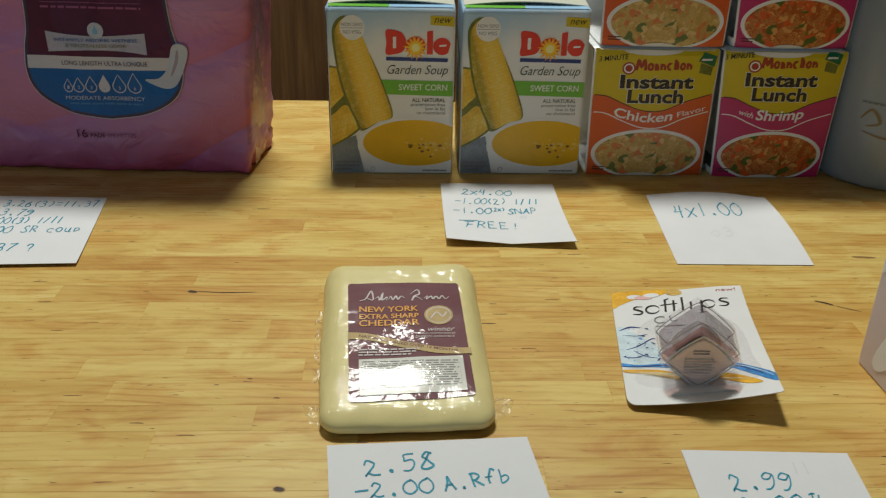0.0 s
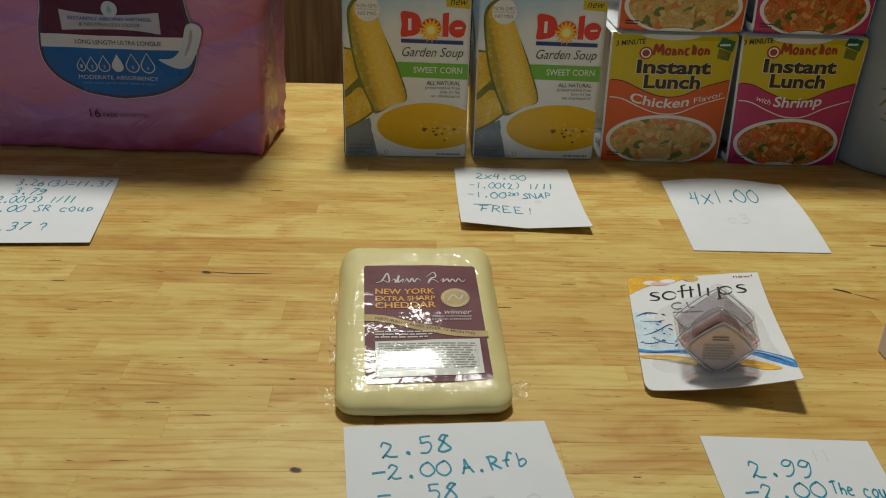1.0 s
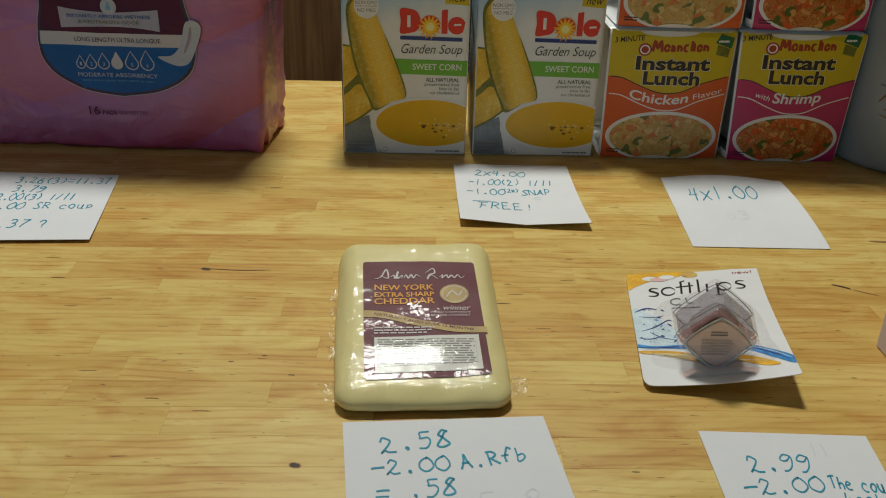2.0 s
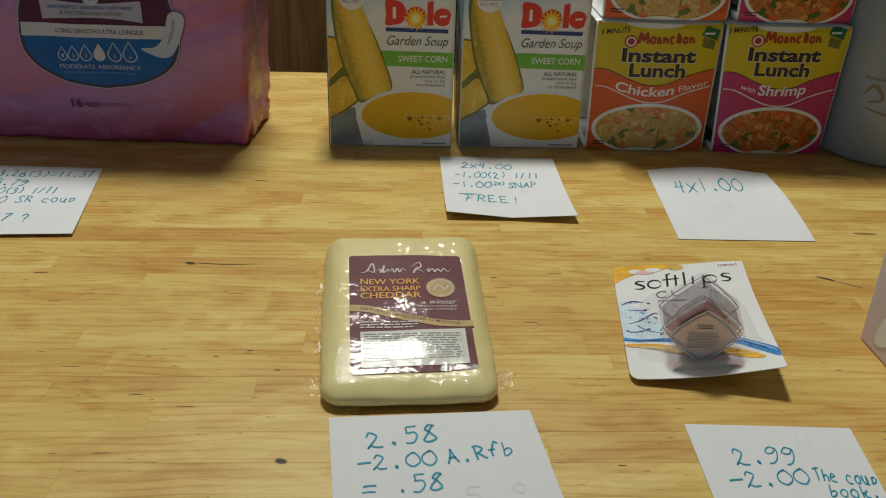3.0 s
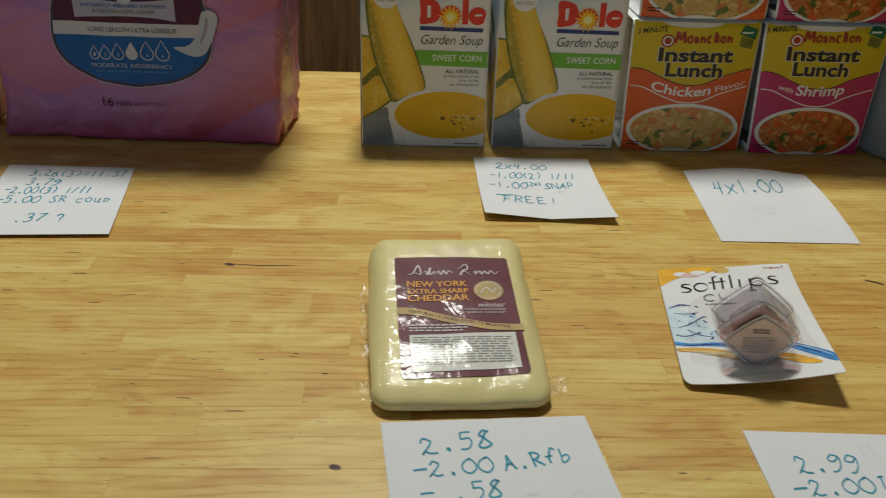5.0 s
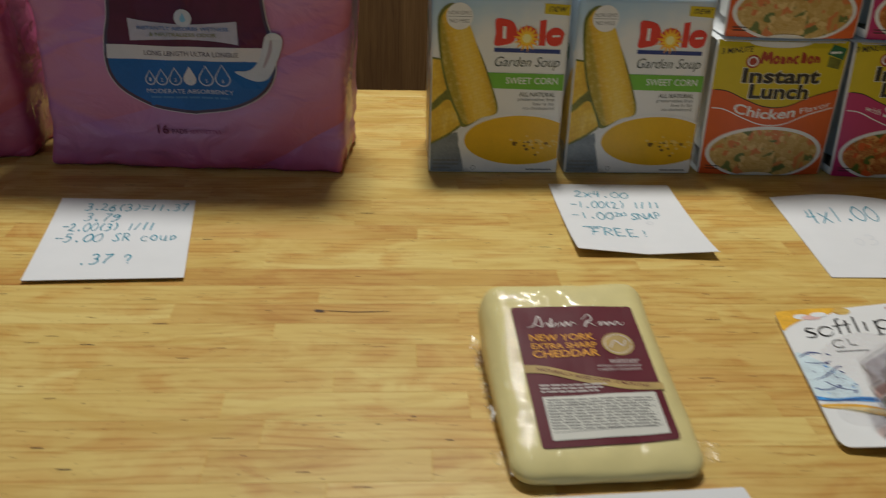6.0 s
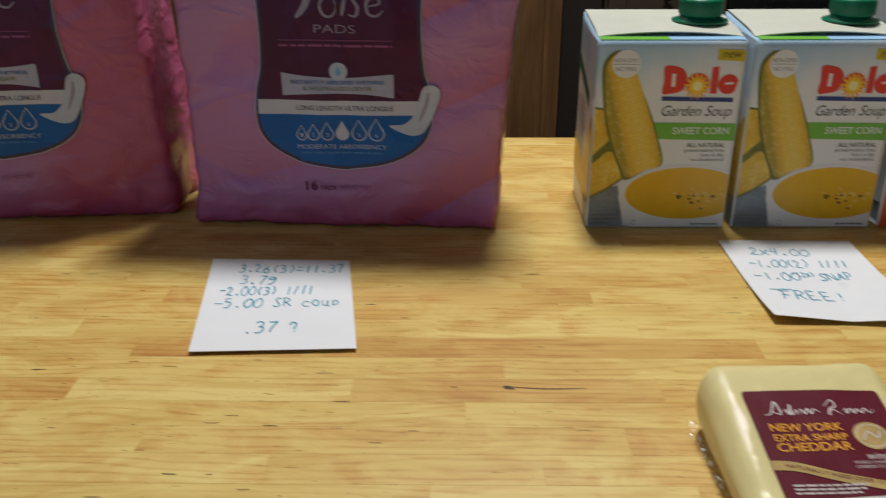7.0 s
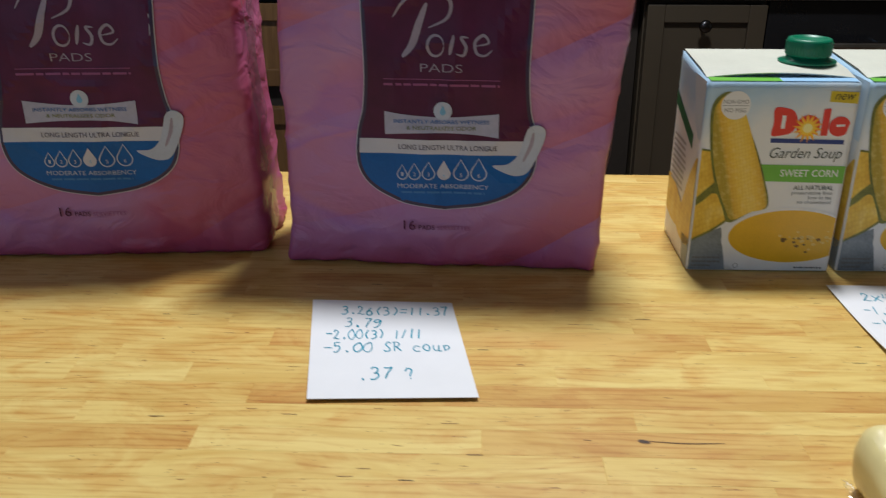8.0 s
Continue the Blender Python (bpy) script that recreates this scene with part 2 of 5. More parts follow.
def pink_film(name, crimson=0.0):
    """Printed pink packing film with drifting violet, rose and orange washes. Deeper red towards the foot; crimson
    reddens one side.
    """
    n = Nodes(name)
    p = n.coords((3.0, 3, 15), False, (0, radians(20), 0))
    a = n.noise(p, 1.0, 2, 0.35, 0.9)
    b = n.noise(n.coords((6, 6, 11), False, (0, radians(-32), 0)), 1.3, 2, 0.4, 0.8)
    c = n.ramp(a, [(0.28, (0.33, 0.12, 0.42)), (0.37, (0.45, 0.13, 0.34)), (0.43, (0.50, 0.235, 0.48)), (0.49, (0.41, 0.17, 0.48)), (0.515, (0.52, 0.20, 0.37)), (0.60, (0.46, 0.19, 0.44)), (0.625, (0.51, 0.165, 0.24)), (0.72, (0.46, 0.09, 0.13))])
    c = n.mix(n.ramp(b, [(0.50, (0, 0, 0)), (0.56, (0.75, 0.75, 0.75))]), c, (0.51, 0.25, 0.49))
    w = n.add("ShaderNodeTexWave", Scale=5.5, Distortion=5.0, Detail=1.0, Detail_Scale=0.7)
    w.wave_profile, w.bands_direction = "SAW", "Z"
    n.link(n.coords((0.9, 1, 1), False, (0, radians(24), 0)), w.inputs["Vector"])
    fold = n.ramp(w.outputs["Fac"], [(0.0, (0.47, 0.105, 0.15)), (0.22, (0.49, 0.15, 0.27)), (0.6, (0.48, 0.22, 0.44)), (1.0, (0.37, 0.15, 0.43))])
    c = n.mix(n.ramp(n.noise(n.coords((7, 7, 7), False), 1.0, 1), [(0.40, (0.15, 0.15, 0.15)), (0.58, (0.85, 0.85, 0.85))]), c, fold)
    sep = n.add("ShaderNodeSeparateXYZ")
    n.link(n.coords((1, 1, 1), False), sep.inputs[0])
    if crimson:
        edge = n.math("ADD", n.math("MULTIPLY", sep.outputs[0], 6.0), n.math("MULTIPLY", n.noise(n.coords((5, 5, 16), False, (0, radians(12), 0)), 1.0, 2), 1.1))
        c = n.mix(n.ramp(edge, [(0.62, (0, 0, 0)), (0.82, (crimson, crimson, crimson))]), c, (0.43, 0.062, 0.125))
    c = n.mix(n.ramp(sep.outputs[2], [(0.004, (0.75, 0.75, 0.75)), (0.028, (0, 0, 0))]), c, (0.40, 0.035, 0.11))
    n.set(Base_Color=c, Roughness=0.45, Coat_Weight=0.12, Coat_Roughness=0.25)
    w = n.noise(n.coords((26, 26, 40), False), 1.0, 3, 0.5, 1.5)
    n.bump(w, 0.45, 0.008)
    return n.mat


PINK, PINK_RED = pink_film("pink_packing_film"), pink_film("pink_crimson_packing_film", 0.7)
PLUM = plain("plum_print", (0.080, 0.010, 0.048), 0.4, 0.32, 60, 14, spec=0.25)
COBALT = plain("cobalt_print", (0.008, 0.11, 0.38), 0.4, 0.15, 600, 30, spec=0.25)
BAND = plain("white_band_print", (0.58, 0.57, 0.64), 0.42, 0.05, spec=0.25)
PALE = plain("pale_print", (0.50, 0.54, 0.66), 0.42, 0.1, spec=0.25)
SILVER = plain("silver_print", (0.34, 0.29, 0.38), 0.35, 0.15, spec=0.25)
AQUA = plain("aqua_print", (0.18, 0.42, 0.66), 0.4, 0.1)
ROSE = plain("rose_line_print", (0.28, 0.06, 0.19), 0.4, 0.1)
COBALT_PALE = plain("pale_cobalt_print", (0.06, 0.20, 0.46), 0.4, 0.1, spec=0.25)
BANNER = plain("lilac_banner_print", (0.42, 0.42, 0.56), 0.42, 0.12, 300, 60, spec=0.25)
INKY = plain("dark_edge_print", (0.03, 0.015, 0.06), 0.4, 0.1)


def crinkled(name, colour, vary=0.06, film=0.20, strength=0.045):
    """A surface seen through tight, crinkled, glossy film."""
    n = Nodes(name)
    p = n.coords((1, 1, 1))
    b = n.noise(p, 70, 3)
    n.set(Base_Color=n.ramp(b, [(0.3, tuple(c * (1 - vary) for c in colour)), (0.7, tuple(min(1, c * (1 + vary)) for c in colour))]), Roughness=0.45)
    n.bsdf.inputs["Specular IOR Level"].default_value = 0.15
    n.set(Coat_Weight=film, Coat_Roughness=0.035)
    big = n.noise(n.coords((120, 80, 80)), 1.0, 2, 0.5, 2.4)
    small = n.noise(n.coords((260, 200, 200)), 1.0, 2, 0.5, 1.0)
    h = n.math("ADD", big, n.math("MULTIPLY", small, 0.22))
    bump = n.add("ShaderNodeBump", Strength=strength, Distance=0.004)
    n.link(h, bump.inputs["Height"])
    n.link(bump.outputs[0], n.bsdf.inputs["Coat Normal"])
    return n.mat


CHEESE = crinkled("cheddar_in_film", (0.74, 0.635, 0.30), 0.05, 0.42, 0.20)
CHEESE_LABEL = crinkled("maroon_label", (0.115, 0.007, 0.018), 0.08)
LABEL_WHITE = crinkled("label_white", (0.68, 0.66, 0.60), 0.03)
LABEL_GOLD = crinkled("label_gold", (0.48, 0.33, 0.12), 0.25)
LABEL_AMBER = crinkled("label_amber", (0.80, 0.36, 0.04), 0.05)
LABEL_INK = crinkled("label_grey", (0.20, 0.19, 0.18), 0.1)
LABEL_PALE = crinkled("label_pale", (0.62, 0.54, 0.52), 0.1)


def clear(name, tint=(1, 1, 1), gloss=0.05, rough=0.06, bump=0.3):
    """Thin clear plastic: see-through, with a glossy skin that grows towards its edges."""
    n = Nodes(name)
    t = n.add("ShaderNodeBsdfTransparent")
    t.inputs[0].default_value = (*tint, 1)
    g = n.add("ShaderNodeBsdfGlossy", Roughness=rough)
    b = n.add("ShaderNodeBump", Strength=bump, Distance=0.003)
    n.link(n.noise(n.coords((1, 1, 1)), 140, 2, 0.5, 1.0), b.inputs["Height"])
    n.link(b.outputs[0], g.inputs["Normal"])
    f = n.add("ShaderNodeLayerWeight", Blend=0.5)
    m = n.add("ShaderNodeMixShader")
    n.link(n.math("ADD", n.math("MULTIPLY", n.math("POWER", f.outputs["Facing"], 3.0), 0.6), gloss), m.inputs[0])
    n.link(t.outputs[0], m.inputs[1])
    n.link(g.outputs[0], m.inputs[2])
    n.link(m.outputs[0], n.out.inputs[0])
    return n.mat


FILM = clear("clear_film", (0.97, 0.97, 0.95), 0.02, 0.30, 0.7)
BLISTER = clear("clear_blister", (0.985, 0.98, 0.985), 0.04, 0.05, 0.35)
CARD = plain("white_card", (0.79, 0.79, 0.80), 0.4, 0.03, 1500, 60)
CARD_ORANGE = plain("card_orange", (0.85, 0.42, 0.04), 0.4, 0.35, 600, 90)
CARD_BLUE = plain("card_blue", (0.05, 0.26, 0.62), 0.4, 0.6, 900, 260)
CARD_PALE = plain("card_pale_blue", (0.62, 0.74, 0.82), 0.4, 0.25, 900, 120)
CARD_CREAM = plain("card_cream", (0.82, 0.68, 0.42), 0.4, 0.3, 600, 120)
CARD_PINK = plain("card_pink", (0.78, 0.50, 0.48), 0.4, 0.2)
BALM = plain("pink_balm_plastic", (0.90, 0.68, 0.62), 0.14, 0.12, 400, 50, coat=0.6)
BALM_SIDE = plain("rose_plastic", (0.74, 0.47, 0.42), 0.10, 0.25, 300, 120, coat=0.8)
BALM_CLEAR = clear("clear_rose_plastic", (0.95, 0.80, 0.76), 0.08, 0.08, 0.2)
BALM_INSERT = plain("pale_grey_insert", (0.62, 0.60, 0.61), 0.12, 0.25, 300, 120, coat=0.8)
BALM_CAP = clear("smoky_clear_cap", (0.82, 0.80, 0.82), 0.09, 0.06, 0.3)
# pale tone for the highlight painted along the balm face's edge
BALM_RIM_LIGHT = plain("pale_moulded_plastic", (0.86, 0.78, 0.80), 0.08, 0.15, 300, 120, coat=1.0)
for m in (BALM, BALM_SIDE, BALM_RIM_LIGHT):
    skin_node = m.node_tree.nodes["Principled BSDF"]
    skin_node.inputs["Subsurface Weight"].default_value = 0.6
    skin_node.inputs["Subsurface Scale"].default_value = 0.012
BALM_LABEL = plain("balm_label", (0.80, 0.62, 0.57), 0.22, 0.08, coat=0.5)
BOX_PINK = plain("blush_board", (0.66, 0.56, 0.57), 0.4, 0.04, 900, 50)
BOTTLE = plain("pale_bottle_plastic", (0.29, 0.335, 0.37), 0.3, 0.05, 600, 20, coat=0.2)
GOLD_INK = plain("bronze_lettering", (0.19, 0.135, 0.055), 0.3, 0.15, metal=0.3)

PLASTER = plain("cream_plaster", (0.42, 0.38, 0.31), 0.9, 0.05, 300, 8, 0.2)
CEILING = plain("white_ceiling_paint", (0.72, 0.71, 0.68), 0.9, 0.04, 300, 8, 0.2)
FLOORING = plain("brown_floor", (0.17, 0.10, 0.055), 0.5, 0.3, 90, 7, 0.2)
TAUPE = plain("taupe_cabinet_paint", (0.058, 0.044, 0.028), 0.5, 0.06, 500, 9, 0.1)
# near-black that puts the shade of the gaps into the cabinet bodies
GAP = plain("dark_recess", (0.02, 0.014, 0.010), 0.7, 0.2)
BLACK_GLOSS = plain("black_enamel", (0.012, 0.012, 0.014), 0.15, 0.3, 200, 9)
BRONZE = plain("dark_bronze", (0.10, 0.10, 0.11), 0.25, 0.2, 600, 30, metal=1.0)
CHROME = plain("brushed_steel", (0.55, 0.56, 0.58), 0.22, 0.1, 600, 30, metal=1.0)
WORKTOP = plain("dark_stone_worktop", (0.06, 0.055, 0.05), 0.25, 0.5, 500, 60)
FRAME_WHITE = plain("white_window_paint", (0.75, 0.75, 0.73), 0.5, 0.04)


def brown_wood():
    n = Nodes("brown_cabinet_wood")
    g = n.noise(n.coords((28, 28, 2.2)), 1.0, 5, 0.6, 0.8)
    f = n.noise(n.coords((240, 240, 9)), 1.0, 3, 0.6, 0.3)
    c = n.ramp(g, [(0.3, (0.105, 0.050, 0.017)), (0.55, (0.175, 0.090, 0.031)), (0.72, (0.23, 0.125, 0.046))])
    n.set(Base_Color=n.mix(n.ramp(f, [(0.35, (0.6, 0.6, 0.6)), (0.6, (0, 0, 0))]), c, n.mix(1.0, c, (0.7, 0.64, 0.55), "MULTIPLY")), Roughness=0.5)
    return n.mat


BROWN = brown_wood()


# ---- helpers for meshes ----
def mesh_of(name, verts, faces, material, smooth=False):
    me = bpy.data.meshes.new(name)
    me.from_pydata([tuple(v) for v in verts], [], faces)
    me.materials.append(material)
    if smooth:
        me.polygons.foreach_set("use_smooth", [True] * len(me.polygons))
    me.update()
    return me


def part(name, bm, material, parent, label="", smooth=False):
    """One mesh object from a bmesh (or a mesh), under a thing or a part."""
    if isinstance(bm, bpy.types.Mesh):
        me = bm
    else:
        me = bpy.data.meshes.new(name)
        bm.to_mesh(me)
        bm.free()
        me.materials.append(material)
        if smooth:
            me.polygons.foreach_set("use_smooth", [True] * len(me.polygons))
    ob = new(name, me)
    ob.parent = parent
    return tagged(ob, label)


def thing(name, m, label, category, group="", kind=""):
    ob = new(name)
    ob.empty_display_size = 0.02
    ob.matrix_world = m
    return tagged(ob, label, category, group, kind)


def block(x0, x1, y0, y1, z0, z1, bevel=0.0, segments=2):
    bm = bmesh.new()
    bmesh.ops.create_cube(bm, size=1)
    bmesh.ops.transform(bm, matrix=Matrix.LocRotScale(((x0 + x1) / 2, (y0 + y1) / 2, (z0 + z1) / 2), None, (x1 - x0, y1 - y0, z1 - z0)), verts=bm.verts)
    if bevel:
        bmesh.ops.bevel(bm, geom=bm.edges[:], offset=bevel, segments=segments, affect="EDGES", profile=0.5)
    return bm


def lathe(profile, n=40, cx=0.0, cy=0.0, sx=1.0, sy=1.0):
    """A turned body from (radius, height) pairs, closed at both ends."""
    bm = bmesh.new()
    rings = []
    for r, z in profile:
        rings.append([bm.verts.new((cx + sx * r * math.cos(2 * math.pi * i / n), cy + sy * r * math.sin(2 * math.pi * i / n), z)) for i in range(n)])
    for a, b in zip(rings, rings[1:]):
        for i in range(n):
            bm.faces.new((a[i], a[(i + 1) % n], b[(i + 1) % n], b[i]))
    bm.faces.new(rings[0][::-1])
    bm.faces.new(rings[-1])
    return bm


def gridded_box(nx, ny, nz, place):
    """A box surface of nx by ny by nz cells; place takes a, b, c in -1..1 and gives the point."""
    verts, index, faces = [], {}, []

    def at(i, j, k):
        if (i, j, k) not in index:
            index[i, j, k] = len(verts)
            verts.append(place(2 * i / nx - 1, 2 * j / ny - 1, 2 * k / nz - 1))
        return index[i, j, k]
    for i in range(nx):
        for j in range(ny):
            faces.append((at(i, j, 0), at(i, j + 1, 0), at(i + 1, j + 1, 0), at(i + 1, j, 0)))
            faces.append((at(i, j, nz), at(i + 1, j, nz), at(i + 1, j + 1, nz), at(i, j + 1, nz)))
    for i in range(nx):
        for k in range(nz):
            faces.append((at(i, 0, k), at(i + 1, 0, k), at(i + 1, 0, k + 1), at(i, 0, k + 1)))
            faces.append((at(i, ny, k), at(i, ny, k + 1), at(i + 1, ny, k + 1), at(i + 1, ny, k)))
    for j in range(ny):
        for k in range(nz):
            faces.append((at(0, j, k), at(0, j, k + 1), at(0, j + 1, k + 1), at(0, j + 1, k)))
            faces.append((at(nx, j, k), at(nx, j + 1, k), at(nx, j + 1, k + 1), at(nx, j, k + 1)))
    return verts, faces


def rounded(p, half, r):
    """The point of a box's surface moved onto the same box with rounded edges."""
    q = Vector([max(-h + r, min(h - r, c)) for c, h in zip(p, half)])
    d = Vector(p) - q
    return q + d.normalized() * r if d.length > 1e-9 else Vector(p)


def clip(pts, axis, limit, keep_less):
    out = []
    for a, b in zip(pts, pts[1:] + pts[:1]):
        ina, inb = (a[axis] <= limit) == keep_less, (b[axis] <= limit) == keep_less
        if ina:
            out.append(a)
        if ina != inb:
            t = (limit - a[axis]) / (b[axis] - a[axis])
            out.append((a[0] + t * (b[0] - a[0]), a[1] + t * (b[1] - a[1])))
    return out


def clip_rect(pts, u0, u1, v0, v1):
    for axis, limit, less in ((0, u0, False), (0, u1, True), (1, v0, False), (1, v1, True)):
        pts = clip(pts, axis, limit, less)
        if len(pts) < 3:
            return []
    return pts


def oval(u, v, ru, rv, n=40, a0=0.0, a1=360.0, turn=0.0):
    out = []
    ct, st = math.cos(radians(turn)), math.sin(radians(turn))
    for i in range(n):
        a = radians(a0 + (a1 - a0) * i / n)
        x, y = ru * math.cos(a), rv * math.sin(a)
        out.append((u + ct * x - st * y, v + st * x + ct * y))
    return out


def rect(u0, u1, v0, v1):
    return [(u0, v0), (u1, v0), (u1, v1), (u0, v1)]


def smooth_line(pts, n=8, closed=False):
    """A rounded line through a few points."""
    out, m = [], len(pts)
    for i in range(m if closed else m - 1):
        p = [pts[(i + k) % m] if closed else pts[max(0, min(m - 1, i + k))] for k in (-1, 0, 1, 2)]
        for s in range(n):
            t = s / n
            out.append(tuple(0.5 * (2 * p[1][c] + (p[2][c] - p[0][c]) * t + (2 * p[0][c] - 5 * p[1][c] + 4 * p[2][c] - p[3][c]) * t * t + (3 * p[1][c] - p[0][c] - 3 * p[2][c] + p[3][c]) * t ** 3) for c in (0, 1)))
    return out if closed else out + [pts[-1]]


GLYPHS = {}


def letters(text, spacing=1.0, thin=0.0):
    """Vertices and faces of a line of the built-in font, size 1, from 0 rightwards."""
    key = (text, spacing, thin)
    if key not in GLYPHS:
        cu = bpy.data.curves.new("letters", "FONT")
        cu.body, cu.resolution_u, cu.space_character, cu.offset, cu.fill_mode = text, 3, spacing, thin, "FRONT"
        ob = new("letters", cu)
        bpy.context.view_layer.update()
        me = bpy.data.meshes.new_from_object(ob.evaluated_get(bpy.context.evaluated_depsgraph_get()))
        GLYPHS[key] = ([(v.co.x, v.co.y) for v in me.vertices], [tuple(p.vertices) for p in me.polygons])
        bpy.data.objects.remove(ob)
        bpy.data.curves.remove(cu)
        bpy.data.meshes.remove(me)
    return GLYPHS[key]


# pen strokes of the marker hand: column 0 to 6 and height 0 to 8 of each turn
PEN = {
    "0": "48 27 05 02 20 40 62 65 48 37", "1": "38 34 30", "2": "06 18 37 46 34 00 11 30 60", "3": "07 28 47 45 24 44 52 30 00",
    "4": "18 15 04 34 54,48 44 40", "5": "58 18 16 15 45 53 30 00", "6": "47 25 03 10 40 52 34 03", "7": "08 38 58 34 20",
    "8": "57 38 16 25 43 51 20 01 24 47 57", "9": "57 28 06 15 35 57 55 42 20 00", "(": "48 25 23 40", ")": "28 45 43 20",
    "=": "05 35 65,02 32 62", "-": "04 34 64", ".": "21 30 31 21", "/": "58 34 10", "?": "06 28 47 45 33 32,30 31", "!": "38 35 33,31 30",
    "x": "06 33 60,66 33 00", "A": "00 24 38 44 60,13 33 53", "F": "28 24 10,08 38 68,14 34 54", "R": "18 14 10,08 38 56 34 14,24 42 60",
    "E": "58 38 18 14 10 30 60,14 34 44", "S": "57 38 16 25 43 51 20 01", "N": "00 04 08 34 60 64 68", "P": "18 14 10,08 38 56 44 14",
    "T": "07 38 68,38 34 30", "f": "67 48 36 23 20,04 24 44", "b": "18 14 10 30 52 44 13", "h": "18 14 10,13 34 53 50",
    "e": "03 33 54 25 02 20 50", "c": "54 25 02 20 50", "o": "35 14 02 20 40 53 35", "u": "05 02 20 41 45,44 40 60", "p": "15 13 10,14 35 53 31 11",
    "k": "18 14 10,55 33 13,23 40 60"}


class Art:
    """Printing on a surface: surf(u, v, h) is the point h above it. Prints of one name become one mesh."""

    def __init__(self, surf, bounds=None, cell=None):
        self.surf, self.bounds, self.cell, self.sets, self.count = surf, bounds, cell, {}, 0

    def put(self, name, material, pts, faces, h):
        verts, fs = self.sets.setdefault((name, material.name), ([], []))
        base = len(verts)
        verts += [self.surf(u, v, h) for u, v in pts]
        fs += [tuple(base + i for i in f) for f in faces]

    def poly(self, name, material, pts, h=0.0001):
        """A filled outline; one whose name ends in picture or panel is a part of its own."""
        if name.split("_")[-1] in ("picture", "panel", "knot", "tab", "burst", "badge", "leaf", "shape"):
            self.count += 1
            name = "%s|%d" % (name, self.count)
        pts = [tuple(p) for p in pts]
        if self.bounds:
            pts = clip_rect(pts, *self.bounds)
        if len(pts) < 3:
            return
        if not self.cell:
            self.put(name, material, pts, [range(len(pts))], h)
            return
        c = self.cell
        us, vs = [p[0] for p in pts], [p[1] for p in pts]
        for i in range(math.floor(min(us) / c), math.floor(max(us) / c) + 1):
            strip = clip(clip(pts, 0, i * c, False), 0, (i + 1) * c, True)
            if len(strip) < 3:
                continue
            for j in range(math.floor(min(vs) / c), math.floor(max(vs) / c) + 1):
                piece = clip(clip(strip, 1, j * c, False), 1, (j + 1) * c, True)
                if len(piece) >= 3:
                    self.put(name, material, piece, [range(len(piece))], h)

    def line(self, name, material, pts, width, h=0.0001, taper=False):
        if name in ("crack", "mark_shape", "mark_swash"):
            self.count += 1
            name = "%s|%d" % (name, self.count)
        n = len(pts)
        left, right = [], []
        for i, p in enumerate(pts):
            a, b = pts[max(0, i - 1)], pts[min(n - 1, i + 1)]
            d = math.hypot(b[0] - a[0], b[1] - a[1]) or 1
            w = width / 2 * (math.sin(math.pi * (i + 0.6) / (n + 0.2)) ** 0.6 if taper else 1)
            nx, ny = -(b[1] - a[1]) / d * w, (b[0] - a[0]) / d * w
            left.append((p[0] + nx, p[1] + ny))
            right.append((p[0] - nx, p[1] - ny))
        self.put(name, material, left + right, [(i, n + i, n + i + 1, i + 1) for i in range(n - 1)], h)

    def text(self, name, material, body, u, v, width, height, h=0.00015, shear=0.0, turn=0.0, align="left", bend=None, thin=0.0, spacing=1.0):
        """A line of letters that fills width by height (its capitals), its foot at u, v. Each line is a part of its own."""
        if "|" not in name:
            self.count += 1
            name = "%s|%d" % (name, self.count)
        pts, faces = letters(body, spacing, thin)
        if not pts:
            return
        x0, x1 = min(p[0] for p in pts), max(p[0] for p in pts)
        sx, sy = width / max(1e-6, x1 - x0), height / 0.70
        start = {"left": 0.0, "right": -width, "middle": -width / 2}[align]
        ct, st = math.cos(radians(turn)), math.sin(radians(turn))
        out = []
        for x, y in pts:
            a, b = start + (x - x0) * sx + shear * y * sy, y * sy
            if bend:
                b += bend(a)
            out.append((u + ct * a - st * b, v + st * a + ct * b))
        self.put(name, material, out, faces, h)

    def written(self, name, material, body, u, v, width, height, seed=1, turn=0.0, h=0.00015):
        """Marker writing: each sign in one to three quick pen strokes, a little off the line."""
        rng = random.Random(seed)
        self.count += 1
        name = "%s|%d" % (name, self.count)
        step = width / len(body)
        ct, st = math.cos(radians(turn)), math.sin(radians(turn))
        for i, ch in enumerate(body):
            if ch == " ":
                continue
            size, lean, lift = rng.uniform(0.92, 1.10), rng.uniform(0.02, 0.22), rng.uniform(-0.06, 0.06)
            for stroke in PEN[ch].split(","):
                pts = []
                for pair in stroke.split():
                    x, y = int(pair[0]) / 6 + rng.uniform(-0.03, 0.03), (int(pair[1]) / 8 + rng.uniform(-0.02, 0.02)) * size + lift
                    a, b = (i + 0.08 + 0.80 * x) * step + lean * y * height, y * height
                    pts.append((u + ct * a - st * b, v + st * a + ct * b))
                self.line(name, material, smooth_line(pts, 7), 0.0090 * rng.uniform(0.8, 1.2), h)

    def bars(self, name, material, u, v, width, height, rows, h=0.00012, seed=2, ragged=0.3, words=True):
        """Writing too small to read: rows of word-long dashes."""
        rng = random.Random(seed)
        self.count += 1
        name = "%s|%d" % (name, self.count)
        pitch = height / rows
        for r in range(rows):
            end, a = width * (1 - ragged * rng.random()), 0.0
            while a < end - 0.0004:
                b = min(end, a + (rng.uniform(0.05, 0.16) * width if words else end))
                y = v - (r + 0.75) * pitch
